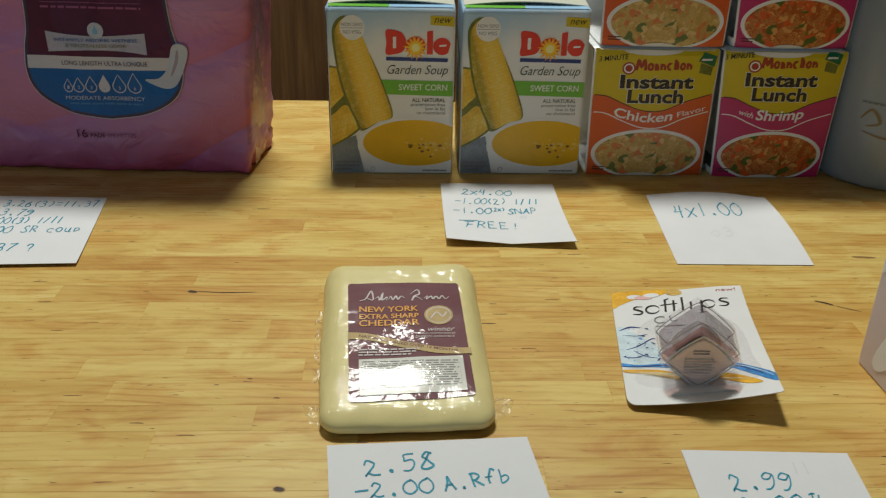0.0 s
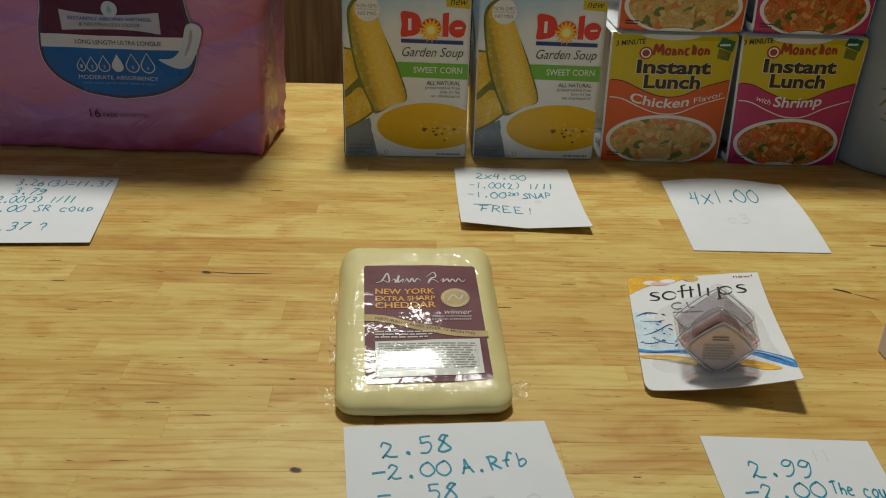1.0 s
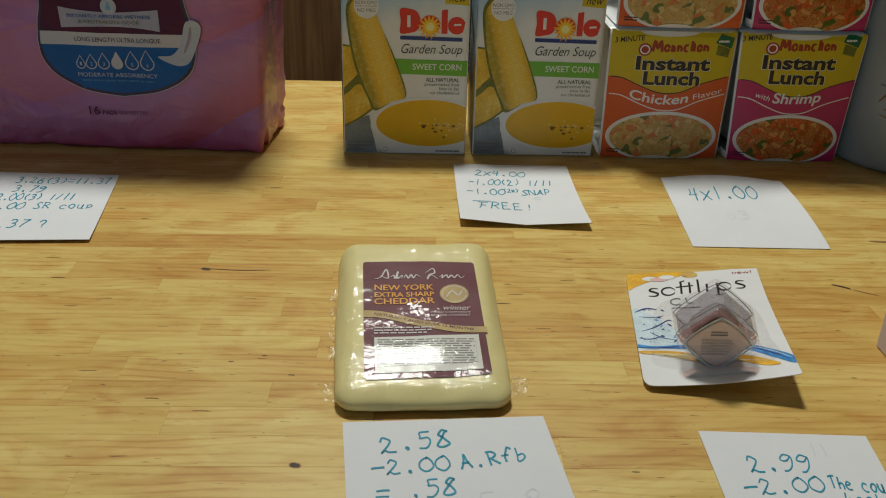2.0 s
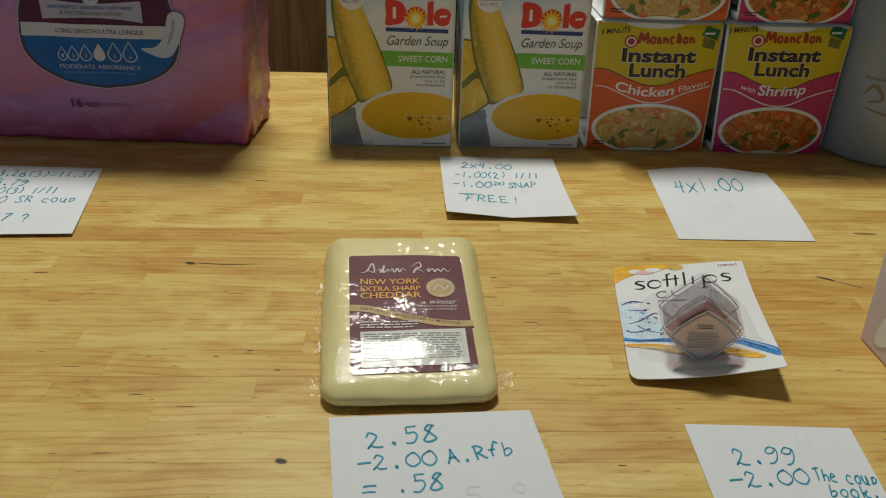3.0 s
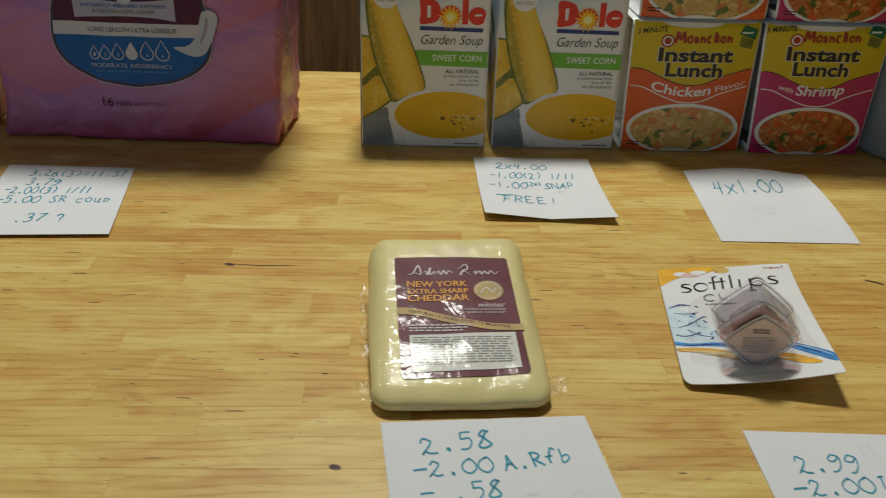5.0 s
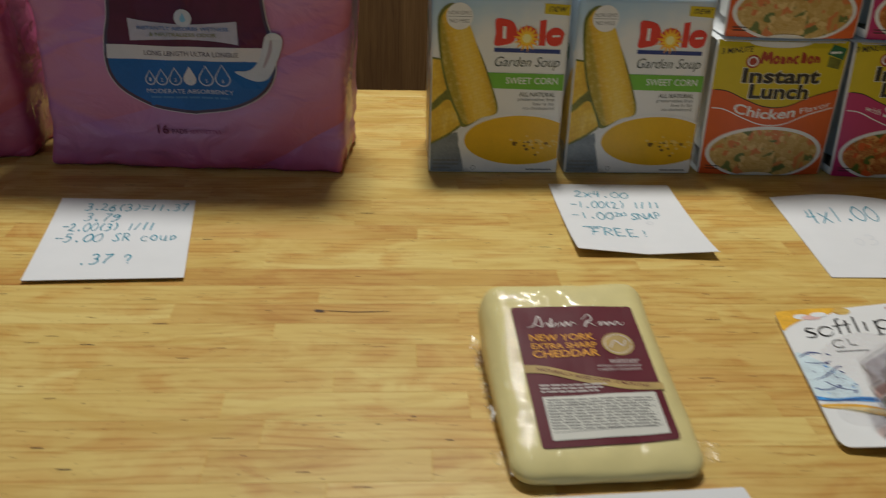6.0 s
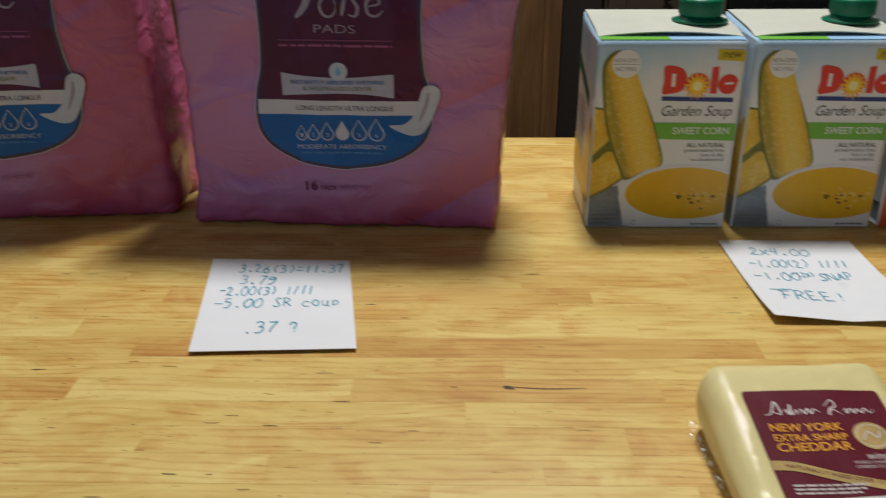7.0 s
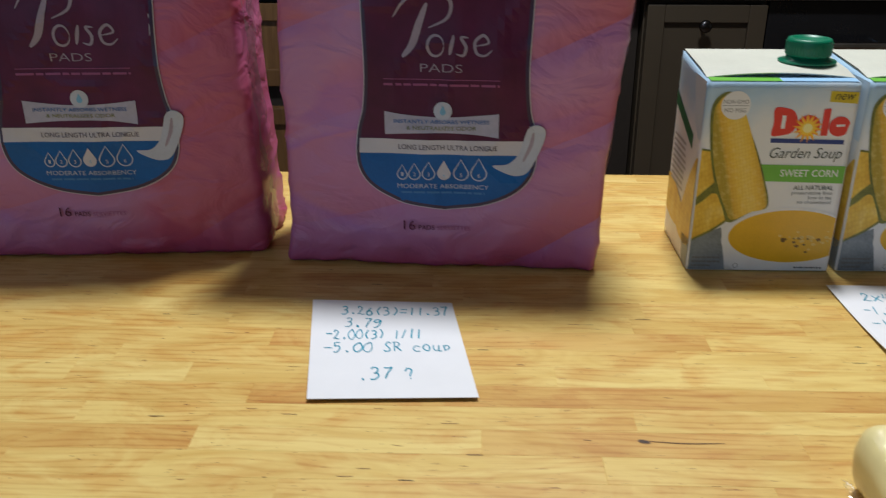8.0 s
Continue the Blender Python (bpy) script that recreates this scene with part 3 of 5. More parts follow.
                self.put(name, material, rect(u + a, u + b, y, y + pitch * 0.48), [range(4)], h)
                a = b + width * 0.018

    def finish(self, parent, labels=None):
        mats = bpy.data.materials
        for (name, m), (verts, faces) in self.sets.items():
            name = name.split("|")[0]
            bm = bmesh.new()
            vs = [bm.verts.new(v) for v in verts]
            for f in faces:
                try:
                    bm.faces.new([vs[i] for i in f])
                except ValueError:
                    pass
            bmesh.ops.remove_doubles(bm, verts=bm.verts[:], dist=2e-6)
            part(name, bm, mats[m], parent, (labels or {}).get(name, ""))


# ---- the room ----
FLOOR = -0.92
X0, X1, Y0, Y1 = -3.0, 3.2, -2.5, 2.4


def structure(name, bm, material, label):
    return tagged(part(name, bm, material, None), label, name.split("_")[0], kind="structure")


structure("floor", block(X0, X1, Y0, Y1, FLOOR - 0.1, FLOOR), FLOORING, "brown kitchen floor under the wooden table")
structure("ceiling", block(X0, X1, Y0, Y1, CEIL, CEIL + 0.1), CEILING, "white painted kitchen ceiling with round lights")
structure("wall_north", block(X0, X1, Y1, Y1 + 0.12, FLOOR, CEIL), PLASTER, "cream plaster wall behind the base cabinets")
structure("wall_east", block(X1, X1 + 0.12, Y0, Y1, FLOOR, CEIL), PLASTER, "cream plaster wall of the kitchen")
structure("wall_west", block(X0 - 0.12, X0, Y0, Y1, FLOOR, CEIL), PLASTER, "cream plaster wall of the kitchen")
WX0, WX1, WZ0, WZ1 = -1.9, -0.5, -0.05, 1.15
south = bmesh.new()
for x0, x1, z0, z1 in ((X0, WX0, FLOOR, CEIL), (WX1, X1, FLOOR, CEIL), (WX0, WX1, FLOOR, WZ0), (WX0, WX1, WZ1, CEIL)):
    piece = block(x0, x1, Y0 - 0.12, Y0, z0, z1)
    tmp = bpy.data.meshes.new("tmp")
    piece.to_mesh(tmp)
    piece.free()
    south.from_mesh(tmp)
    bpy.data.meshes.remove(tmp)
structure("wall_south", south, PLASTER, "cream plaster wall with a window opening")
window = thing("window_1", pose(0, Y0 - 0.06, 0), "white painted window letting in cool daylight", "window", kind="structure")
for name, b in (("window_sill", (WX0, WX1, -0.04, 0.10, WZ0, WZ0 + 0.03)), ("window_head", (WX0, WX1, -0.03, 0.03, WZ1 - 0.05, WZ1)), ("window_jamb", (WX0, WX0 + 0.05, -0.03, 0.03, WZ0 + 0.03, WZ1 - 0.05)), ("window_jamb", (WX1 - 0.05, WX1, -0.03, 0.03, WZ0 + 0.03, WZ1 - 0.05))):
    part(name, block(*b, 0.004), FRAME_WHITE, window)

# trim rings out of view, at the added fill lamps too
first = None
for cx, cy in CANS_AND_FILLS:
    if first is None:
        first = thing("ceiling_light", pose(cx, cy, CEIL), "round recessed ceiling light with a white trim ring", "ceiling light", "ceiling lights")
        ring = bmesh.new()
        loops = []
        for r, z in ((0.132, 0.0), (0.150, -0.002), (0.150, -0.008), (0.132, -0.010)):
            loops.append([ring.verts.new((r * math.cos(a * math.pi / 20), r * math.sin(a * math.pi / 20), z)) for a in range(40)])
        for a, b in zip(loops, loops[1:] + loops[:1]):
            for i in range(40):
                ring.faces.new((a[i], a[(i + 1) % 40], b[(i + 1) % 40], b[i]))
        part("trim_ring", ring, FRAME_WHITE, first)
    else:
        copy_thing(first, pose(cx, cy, CEIL))

# base cabinets across the aisle
CY = 1.75


def cabinet(x0, x1, material, label, drawer=False, knob=None):
    ob = thing("base_cabinet", pose(x0, CY, FLOOR), label, "cabinet", "base cabinets")
    w, h = x1 - x0, 0.88
    part("body", block(0, w, 0.02, 0.60, 0.10, h), GAP if material is not TAUPE else TAUPE, ob)
    part("plinth", block(0, w, 0.07, 0.58, 0, 0.10), GAP, ob)
    spans = [(0.12, 0.595), (0.655, 0.87)] if drawer else [(0.12, h - 0.01)]
    for z0, z1 in spans:
        leaf = part("drawer_front" if drawer and z0 > 0.5 else "door", block(0.004, w - 0.004, 0.002, 0.02, z0, z1, 0.002), material, ob)
        e = 0.045
        for b in ((0.004, 0.004 + e, z0, z1), (w - 0.004 - e, w - 0.004, z0, z1), (0.004 + e, w - 0.004 - e, z0, z0 + e), (0.004 + e, w - 0.004 - e, z1 - e, z1)):
            part("door_rail", block(b[0], b[1], -0.012, 0.001, b[2], b[3], 0.002), material, leaf)
    if knob:
        kx, kz = knob
        handle = lathe([(0.006, 0), (0.005, 0.012), (0.007, 0.018), (0.016, 0.024), (0.016, 0.030), (0.010, 0.034)], 24)
        bmesh.ops.transform(handle, matrix=pose(kx, -0.012, kz, 90, 0, 0), verts=handle.verts)
        part("knob", handle, BRONZE, ob, "round dark bronze knob", True)
    return ob


cabinet(-1.30, -0.50, BROWN, "brown wooden base cabinet with a drawer", True)
cabinet(-0.495, 0.19, BROWN, "brown wooden base cabinet with a plain door")
cabinet(0.30, 0.61, TAUPE, "taupe painted base cabinet with a dark bronze knob", False, (0.147, 0.82))
cabinet(0.98, 1.60, FRAME_WHITE, "pale painted base cabinet beside the oven")
filler = thing("filler_panel", pose(0.19, CY + 0.05, FLOOR), "dark brown filler panel between two cabinets", "panel")
part("panel", block(0.004, 0.106, 0.0, 0.5, 0, 0.88, 0.002), GAP, filler)
oven = thing("oven", pose(0.615, CY, FLOOR), "black built-in oven with a steel handle", "oven")
part("body", block(0, 0.36, 0.01, 0.6, 0.02, 0.88, 0.004), BLACK_GLOSS, oven)
part("door", block(0.006, 0.354, -0.02, 0.008, 0.14, 0.74, 0.006), BLACK_GLOSS, oven)
bar = block(0.09, 0.30, -0.062, -0.045, 0.765, 0.785, 0.006, 3)
part("handle", bar, CHROME, oven, "steel bar handle", True)
for hx in (0.10, 0.28):
    part("handle_post", block(hx, hx + 0.012, -0.05, 0.012, 0.77, 0.78, 0.002), CHROME, oven)
top = thing("worktop", pose(0, CY, FLOOR + 0.88), "dark stone worktop over the base cabinets", "worktop")
part("slab", block(-1.32, 1.62, -0.025, 0.62, 0.002, 0.04, 0.004), WORKTOP, top)


# ---- table ----
TX0, TX1, TY0, TY1 = -1.05, 0.95, -0.78, 0.205
table = thing("butcher_block_table", pose(0, 0, 0), "butcher-block table of pale oiled wooden staves", "table")
part("apron", block(TX0 + 0.06, TX1 - 0.06, TY0 + 0.06, TY1 - 0.06, -0.12, -0.0385, 0.002), BROWN, table)
for lx in (TX0 + 0.06, TX1 - 0.13):
    for ly in (TY0 + 0.06, TY1 - 0.13):
        part("leg", block(lx, lx + 0.07, ly, ly + 0.07, FLOOR, -0.12, 0.004), BROWN, table)
ENDS = [(0.05, -0.071), (-0.03, -0.121), (0.01, -0.14), (-0.065, -0.181), (-0.085, -0.223), (-0.013, -0.241), (-0.052, -0.261), (-0.08, -0.302), (-0.008, -0.32), (-0.05, -0.34), (-0.076, -0.375), (-0.373, -0.058), (-0.343, -0.123), (-0.361, -0.146), (-0.297, -0.146), (-0.259, -0.163), (-0.277, -0.207)]
PITCH = 0.0197
pieces = random.Random(11)


def stave_box(x0, x1, y0, y1, verts, faces):
    b, e = len(verts), 0.00014
    for z, i in ((-0.038, 0.0), (-0.00010, 0.0), (0.0, e)):
        verts += [(x0 + i, y0 + i, z), (x1 - i, y0 + i, z), (x1 - i, y1 - i, z), (x0 + i, y1 - i, z)]
    for r in (0, 4):
        faces += [(b + r + i, b + r + (i + 1) % 4, b + r + 4 + (i + 1) % 4, b + r + 4 + i) for i in range(4)]
    faces.append((b + 8, b + 9, b + 10, b + 11))


near, far_v, far_f, row = [], [], [], 0
while TY1 - (row + 1) * PITCH > TY0:
    y1 = TY1 - row * PITCH
    y0 = y1 - PITCH
    cuts = sorted(x for x, y in ENDS if y0 <= y < y1)
    xs, x = [TX0], TX0 + pieces.uniform(0.05, 0.25)
    while x < TX1 - 0.06:
        if all(abs(x - c) > 0.085 for c in cuts):
            xs.append(round(x, 2))
        x += pieces.uniform(0.11, 0.30)
    xs = sorted(set(xs + cuts + [TX1]))
    for x0, x1 in zip(xs, xs[1:]):
        if x1 - x0 < 0.004:
            continue
        if y0 > -0.47 and x1 > -0.55 and x0 < 0.48:
            near.append((x0, x1, y0, y1))
        else:
            stave_box(x0, x1, y0, y1, far_v, far_f)
    row += 1
rest = part("rest_of_top", mesh_of("rest_of_top", far_v, far_f, STAVE_FAR), None, table)
tagged(rest, kind="stuff")

# knots and cracks in the wood
knots = Art(lambda u, v, h: Vector((u, v, h)))
for u, v, ru, rv in ((-0.0635, -0.1965, 0.0024, 0.0013), (0.010, -0.3655, 0.0020, 0.0013)):
    knots.poly("knot", KNOT_RIM, oval(u, v, ru * 1.35, rv * 1.3, 24, turn=-15), 0.0001)
    knots.poly("knot", KNOT, [(a + 0.0003 * math.sin(9 * i), b + 0.0002 * math.cos(7 * i)) for i, (a, b) in enumerate(oval(u, v, ru, rv, 22, turn=-15))], 0.00016)
knots.line("crack", KNOT, smooth_line([(-0.062, -0.196), (-0.045, -0.1975), (-0.026, -0.1968)]), 0.0006, 0.0002, True)
knots.line("crack", KNOT, smooth_line([(0.299, -0.2060), (0.305, -0.209), (0.308, -0.2115)]), 0.0016, 0.0002, True)
knots.line("crack", KNOT_RIM, smooth_line([(0.309, -0.212), (0.316, -0.216), (0.321, -0.2185)]), 0.0012, 0.00015, True)
knots.poly("stain", KNOT_RIM, oval(0.356, -0.1475, 0.008, 0.0015, 24, turn=-4), 0.0001)
flecks = random.Random(5)
for u, v in ((-0.06, -0.321), (-0.036, -0.330), (0.0, -0.302), (-0.125, -0.240), (-0.17, -0.305), (-0.21, -0.262), (-0.118, -0.128), (-0.09, -0.196), (-0.155, -0.318), (-0.30, -0.285), (0.145, -0.205), (0.125, -0.258), (0.15, -0.178), (-0.245, -0.33), (-0.05, -0.395), (-0.33, -0.30), (0.27, -0.30), (0.205, -0.185)):
    w = flecks.uniform(0.0015, 0.0042)
    knots.line("crack", KNOT if flecks.random() < 0.5 else KNOT_RIM, smooth_line([(u - w, v), (u, v + flecks.uniform(-0.0002, 0.0002)), (u + w, v - 0.0002)], 4), 0.0006, 0.00015, True)
for k in range(110):
    u, v, w = flecks.uniform(-0.42, 0.36), flecks.uniform(-0.44, 0.0), flecks.uniform(0.0010, 0.0046)
    knots.line("crack", KNOT if flecks.random() < 0.35 else KNOT_RIM, smooth_line([(u - w, v), (u, v + flecks.uniform(-0.00015, 0.00015)), (u + w, v + flecks.uniform(-0.0002, 0.0002))], 3), flecks.uniform(0.0003, 0.0006), 0.00015, True)
knots.finish(table)


# ---- soup cartons ----
def soup_carton(m):
    ob = thing("soup_carton", m, "white sweet corn soup carton with a green screw cap", "carton", "soup cartons")
    W, D, HF, HB = 0.095, 0.074, 0.1285, 0.1345

    def place(a, b, c):
        p = rounded((a * W / 2, b * D / 2, c * 0.064), (W / 2, D / 2, 0.064), 0.0016)
        z = (p.z + 0.064) / 0.128
        t = (p.y + D / 2) / D
        return (p.x + W / 2, p.y + D / 2, z * (HF + (HB - HF) * t))
    v, f = gridded_box(22, 12, 26, place)
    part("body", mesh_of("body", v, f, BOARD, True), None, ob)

    # folded top: a plate whose front edge arches away from the front lip
    verts, faces, n = [], [], 20
    for i in range(n + 1):
        u = i / n
        arch = 0.0030 * math.sin(math.pi * u) ** 0.8
        x = 0.0012 + u * (W - 0.0024)
        for y, z in ((0.0085, HF + 0.0008 + arch), (0.024, HF + 0.0034 + arch * 0.55), (D - 0.002, HB + 0.0010), (D - 0.002, HB + 0.0002), (0.024, HF + 0.0024 + arch * 0.55), (0.0085, HF + 0.0001 + arch)):
            verts.append((x, y, z))
    for i in range(n):
        for k in range(6):
            a, b = i * 6 + k, i * 6 + (k + 1) % 6
            faces.append((a, a + 6, b + 6, b))
    part("top_fold", mesh_of("top_fold", verts, faces, CREAM, False), None, ob, "cream folded carton top")

    cap = part("cap", lathe([(0.0125, 0.0), (0.0140, 0.0008), (0.0140, 0.0095), (0.0132, 0.0112), (0.0108, 0.0116), (0.0104, 0.0108)], 44), CAP_GREEN, ob, "green ribbed screw cap", True)
    cap.location = (0.072, 0.036, HF + 0.0095)
    for i in range(44):
        a = 2 * math.pi * i / 44
        rib = block(-0.0004, 0.0004, -0.0003, 0.0003, 0.0015, 0.0092)
        bmesh.ops.transform(rib, matrix=Matrix.Rotation(a, 4, "Z") @ Matrix.Translation((0, 0.0141, 0)), verts=rib.verts)
        if i == 0:
            ribs = rib
        else:
            tmp = bpy.data.meshes.new("tmp")
            rib.to_mesh(tmp)
            rib.free()
            ribs.from_mesh(tmp)
            bpy.data.meshes.remove(tmp)
    part("rib", ribs, CAP_GREEN, cap)
    collar = part("spout_collar", lathe([(0.0175, 0.0), (0.0175, 0.0012), (0.0130, 0.0020), (0.0130, 0.0042)], 36, 0, 0, 1.05, 0.9), CAP_GREEN, ob, "green spout collar", True)
    collar.location = (0.072, 0.036, HF + 0.0056)

    def front(u, v, h):
        return Vector((u, -h - 0.00012, v))

    def P(*pairs):
        return [((x - 50) * 0.0002, (662 - y) * 0.000201) for x, y in pairs]
    art = Art(front, (0.0012, 0.0938, 0.0012, 0.1272))
    art.poly("slate_picture", SLATE, P((50, 545), (150, 505), (180, 662), (50, 662)), 0.00005)
    art.poly("husk_picture", HUSK, smooth_line(P((44, 405), (86, 380), (116, 352), (128, 376), (104, 398), (44, 436)), 6, True), 0.00008)
    art.poly("husk_picture", HUSK, smooth_line(P((36, 256), (75, 240), (112, 258), (123, 332), (88, 380), (36, 410)), 6, True), 0.0001)
    art.poly("husk_picture", HUSK, smooth_line(P((36, 450), (80, 406), (120, 380), (174, 458), (138, 506), (70, 546), (36, 552)), 6, True), 0.00012)
    art.poly("corn_picture", CORN, smooth_line(P((40, 262), (75, 246), (108, 262), (118, 330), (85, 372), (40, 402)), 6, True), 0.00011)
    art.poly("corn_picture", CORN, smooth_line(P((40, 455), (80, 412), (118, 388), (168, 455), (135, 498), (70, 538), (40, 545)), 6, True), 0.00013)
    art.poly("husk_picture", HUSK, smooth_line(P((70, 130), (80, 80), (112, 55), (145, 66), (176, 130), (225, 228), (266, 330), (292, 428), (240, 450), (172, 488), (146, 440), (112, 360), (86, 260)), 6, True), 0.00016)
    art.poly("corn_picture", COB, smooth_line(P((80, 130), (92, 86), (118, 64), (150, 72), (182, 130), (222, 230), (260, 330), (287, 428), (236, 452), (180, 478), (155, 440), (121, 360), (94, 260)), 6, True), 0.0002)
    art.poly("bowl_picture", WHITE_INK, oval(*P((376, 545))[0], 0.0442, 0.0222, 56) , 0.00024)
    art.poly("bowl_picture", WHITE_INK, smooth_line(P((157, 540), (168, 600), (192, 640), (215, 662)), 6) + P((540, 662), (540, 540)), 0.00021)
    art.poly("soup_picture", SOUP, oval(*P((378, 535))[0], 0.0403, 0.0186, 56), 0.00028)
    rng = random.Random(3)
    for i in range(34):
        x, y = rng.gauss(425, 42), rng.gauss(547, 13)
        s = rng.uniform(4, 9)
        u, v2 = P((x, y))[0]
        art.poly("crouton_picture", CROUTON if i % 3 == 0 else CROUTON_PALE, [(u + s * 0.0002 * math.cos(k * 1.26 + i), v2 + s * 0.00013 * math.sin(k * 1.26 + i)) for k in range(5)], 0.00031 + 0.00001 * (i % 3))
    art.poly("badge", WHITE_INK, oval(*P((145, 97))[0], 0.0091, 0.0091, 36), 0.00026)
    art.line("badge_rule", GREY_INK, P((104, 98), (186, 98)), 0.0003, 0.0003)
    art.text("lettering", GREY_INK, "NON GMO", *P((145, 92))[0], 0.0155, 0.0026, 0.0003, align="middle")
    art.text("lettering", GREY_INK, "NO MSG", *P((145, 119))[0], 0.0132, 0.0026, 0.0003, align="middle")
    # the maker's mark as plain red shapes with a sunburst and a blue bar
    art.poly("mark_shape", RED_INK, smooth_line(P((268, 192), (270, 150), (268, 106), (300, 104), (330, 116), (344, 150), (330, 182), (300, 192)), 5, True), 0.0002)
    art.poly("mark_shape", RED_INK, oval(*P((378, 160))[0], 0.0074, 0.0068, 32), 0.0002)
    art.poly("mark_shape", RED_INK, P((420, 108), (442, 104), (442, 192), (420, 192)), 0.0002)
    art.poly("mark_shape", RED_INK, oval(*P((476, 162))[0], 0.0066, 0.0064, 32, 20, 325), 0.0002)
    art.line("mark_slot", WHITE_INK, P((300, 128), (300, 170)), 0.0024, 0.00022)
    art.line("mark_notch", WHITE_INK, P((466, 160), (492, 158)), 0.0014, 0.00022)
    bu, bv = P((378, 168))[0]
    def rays(count, long, short, start):
        return [(bu + (long if i % 2 else short) * math.cos(i * math.pi / count + start), bv + (long if i % 2 else short) * math.sin(i * math.pi / count + start)) for i in range(2 * count)]
    art.poly("burst", FLAME_INK, rays(14, 0.0098, 0.0046, 0.1), 0.00023)
    art.poly("burst", RAY_INK, rays(14, 0.0086, 0.0034, 0.21), 0.00025)
    art.poly("burst", RAY_INK, oval(bu, bv, 0.0042, 0.0042, 26), 0.00027)
    art.poly("burst", GLOW, oval(bu, bv, 0.0030, 0.0030, 22), 0.0003)
    art.poly("blue_bar", NAVY_INK, P((268, 202), (498, 206), (498, 220), (268, 216)), 0.0002)
    art.text("lettering", INK_DARK, "Garden Soup", *P((268, 266))[0], 0.0455, 0.0070, 0.0002, 0.30, thin=-0.004)
    art.poly("green_band", GREEN_INK, P((243, 288), (527, 292), (527, 350), (262, 344)), 0.00014)
    art.text("lettering_white", WHITE_INK, "SWEET CORN", *P((315, 327))[0], 0.0366, 0.0046, 0.0002, thin=0.008)
    art.text("lettering", INK_DARK, "ALL NATURAL", *P((492, 372))[0], 0.0254, 0.0030, 0.0002, align="right", thin=0.006)
    for i, (s, w) in enumerate((("preservative free", 0.0262), ("low in fat", 0.0150), ("no cholesterol", 0.0218))):
        art.text("lettering", GREY_INK, s, *P((492, 388 + 16 * i))[0], w, 0.0024, 0.0002, align="right")
    art.poly("new_tag", YELLOW_INK, P((432, 50), (528, 54), (528, 90), (432, 84)), 0.0002)
    art.text("lettering", BLACK_INK, "new", *P((446, 77))[0], 0.0118, 0.0055, 0.00025, 0.3)
    art.bars("small_print", GREY_INK, *P((66, 606))[0], 0.021, 0.0088, 3, 0.0001, 4, 0.5)
    art.line("seal_mark", GREY_INK, oval(*P((213, 641))[0], 0.0016, 0.0016, 16) + [oval(*P((213, 641))[0], 0.0016, 0.0016, 16)[0]], 0.0003, 0.0003)
    art.bars("small_print", GREY_INK, *P((408, 640))[0], 0.0185, 0.0024, 1, 0.0003, 9, 0.0)
    art.finish(ob)

    side = Art(lambda u, v, h: Vector((-h - 0.0001, (0.062 - u) * D / 0.062, v)), (0.001, 0.061, 0.001, 0.128))
    side.poly("sky_print", SKY_PALE, [(0.036, 0.128), (0.047, 0.098), (0.055, 0.090), (0.062, 0.090), (0.062, 0.128)], 0.00005)
    side.poly("green_flag", DEEP_GREEN, [(0.0, 0.098), (0.030, 0.086), (0.046, 0.079), (0.046, 0.089), (0.020, 0.099), (0.0, 0.108)], 0.0001)
    side.poly("corn_picture", CORN, smooth_line([(0.030, 0.018), (0.062, 0.020), (0.062, 0.076), (0.050, 0.066), (0.040, 0.045)], 5, True), 0.0001)
    side.poly("corn_picture", CORN, smooth_line([(0.0, 0.022), (0.030, 0.018), (0.042, 0.032), (0.022, 0.044), (0.0, 0.046)], 5, True), 0.00013)
    side.poly("slate_picture", SLATE, [(0.050, 0.0), (0.062, 0.0), (0.062, 0.022), (0.044, 0.020)], 0.0001)
    side.bars("small_print", FAINT_INK, 0.006, 0.080, 0.032, 0.036, 9, 0.0002, 6, 0.2, False)
    side.finish(ob)
    lip = Art(lambda u, v, h: Vector((u, v, HF + (HB - HF) * v / D + h)), (0.001, 0.094, 0.0008, 0.009))
    lip.poly("green_lip", GREEN_INK, [(0.002, 0.0008), (0.046, 0.0008), (0.046, 0.0085), (0.002, 0.0085)], 0.0002)
    lip.poly("blue_lip", SKY_INK, [(0.046, 0.0008), (0.093, 0.0008), (0.093, 0.0085), (0.046, 0.0085)], 0.0002)
    lip.finish(ob)
    return ob


carton = soup_carton(pose(0, 0, 0))
copy_thing(carton, pose(0.1, 0.0005, 0, 0, 0, 0.4))


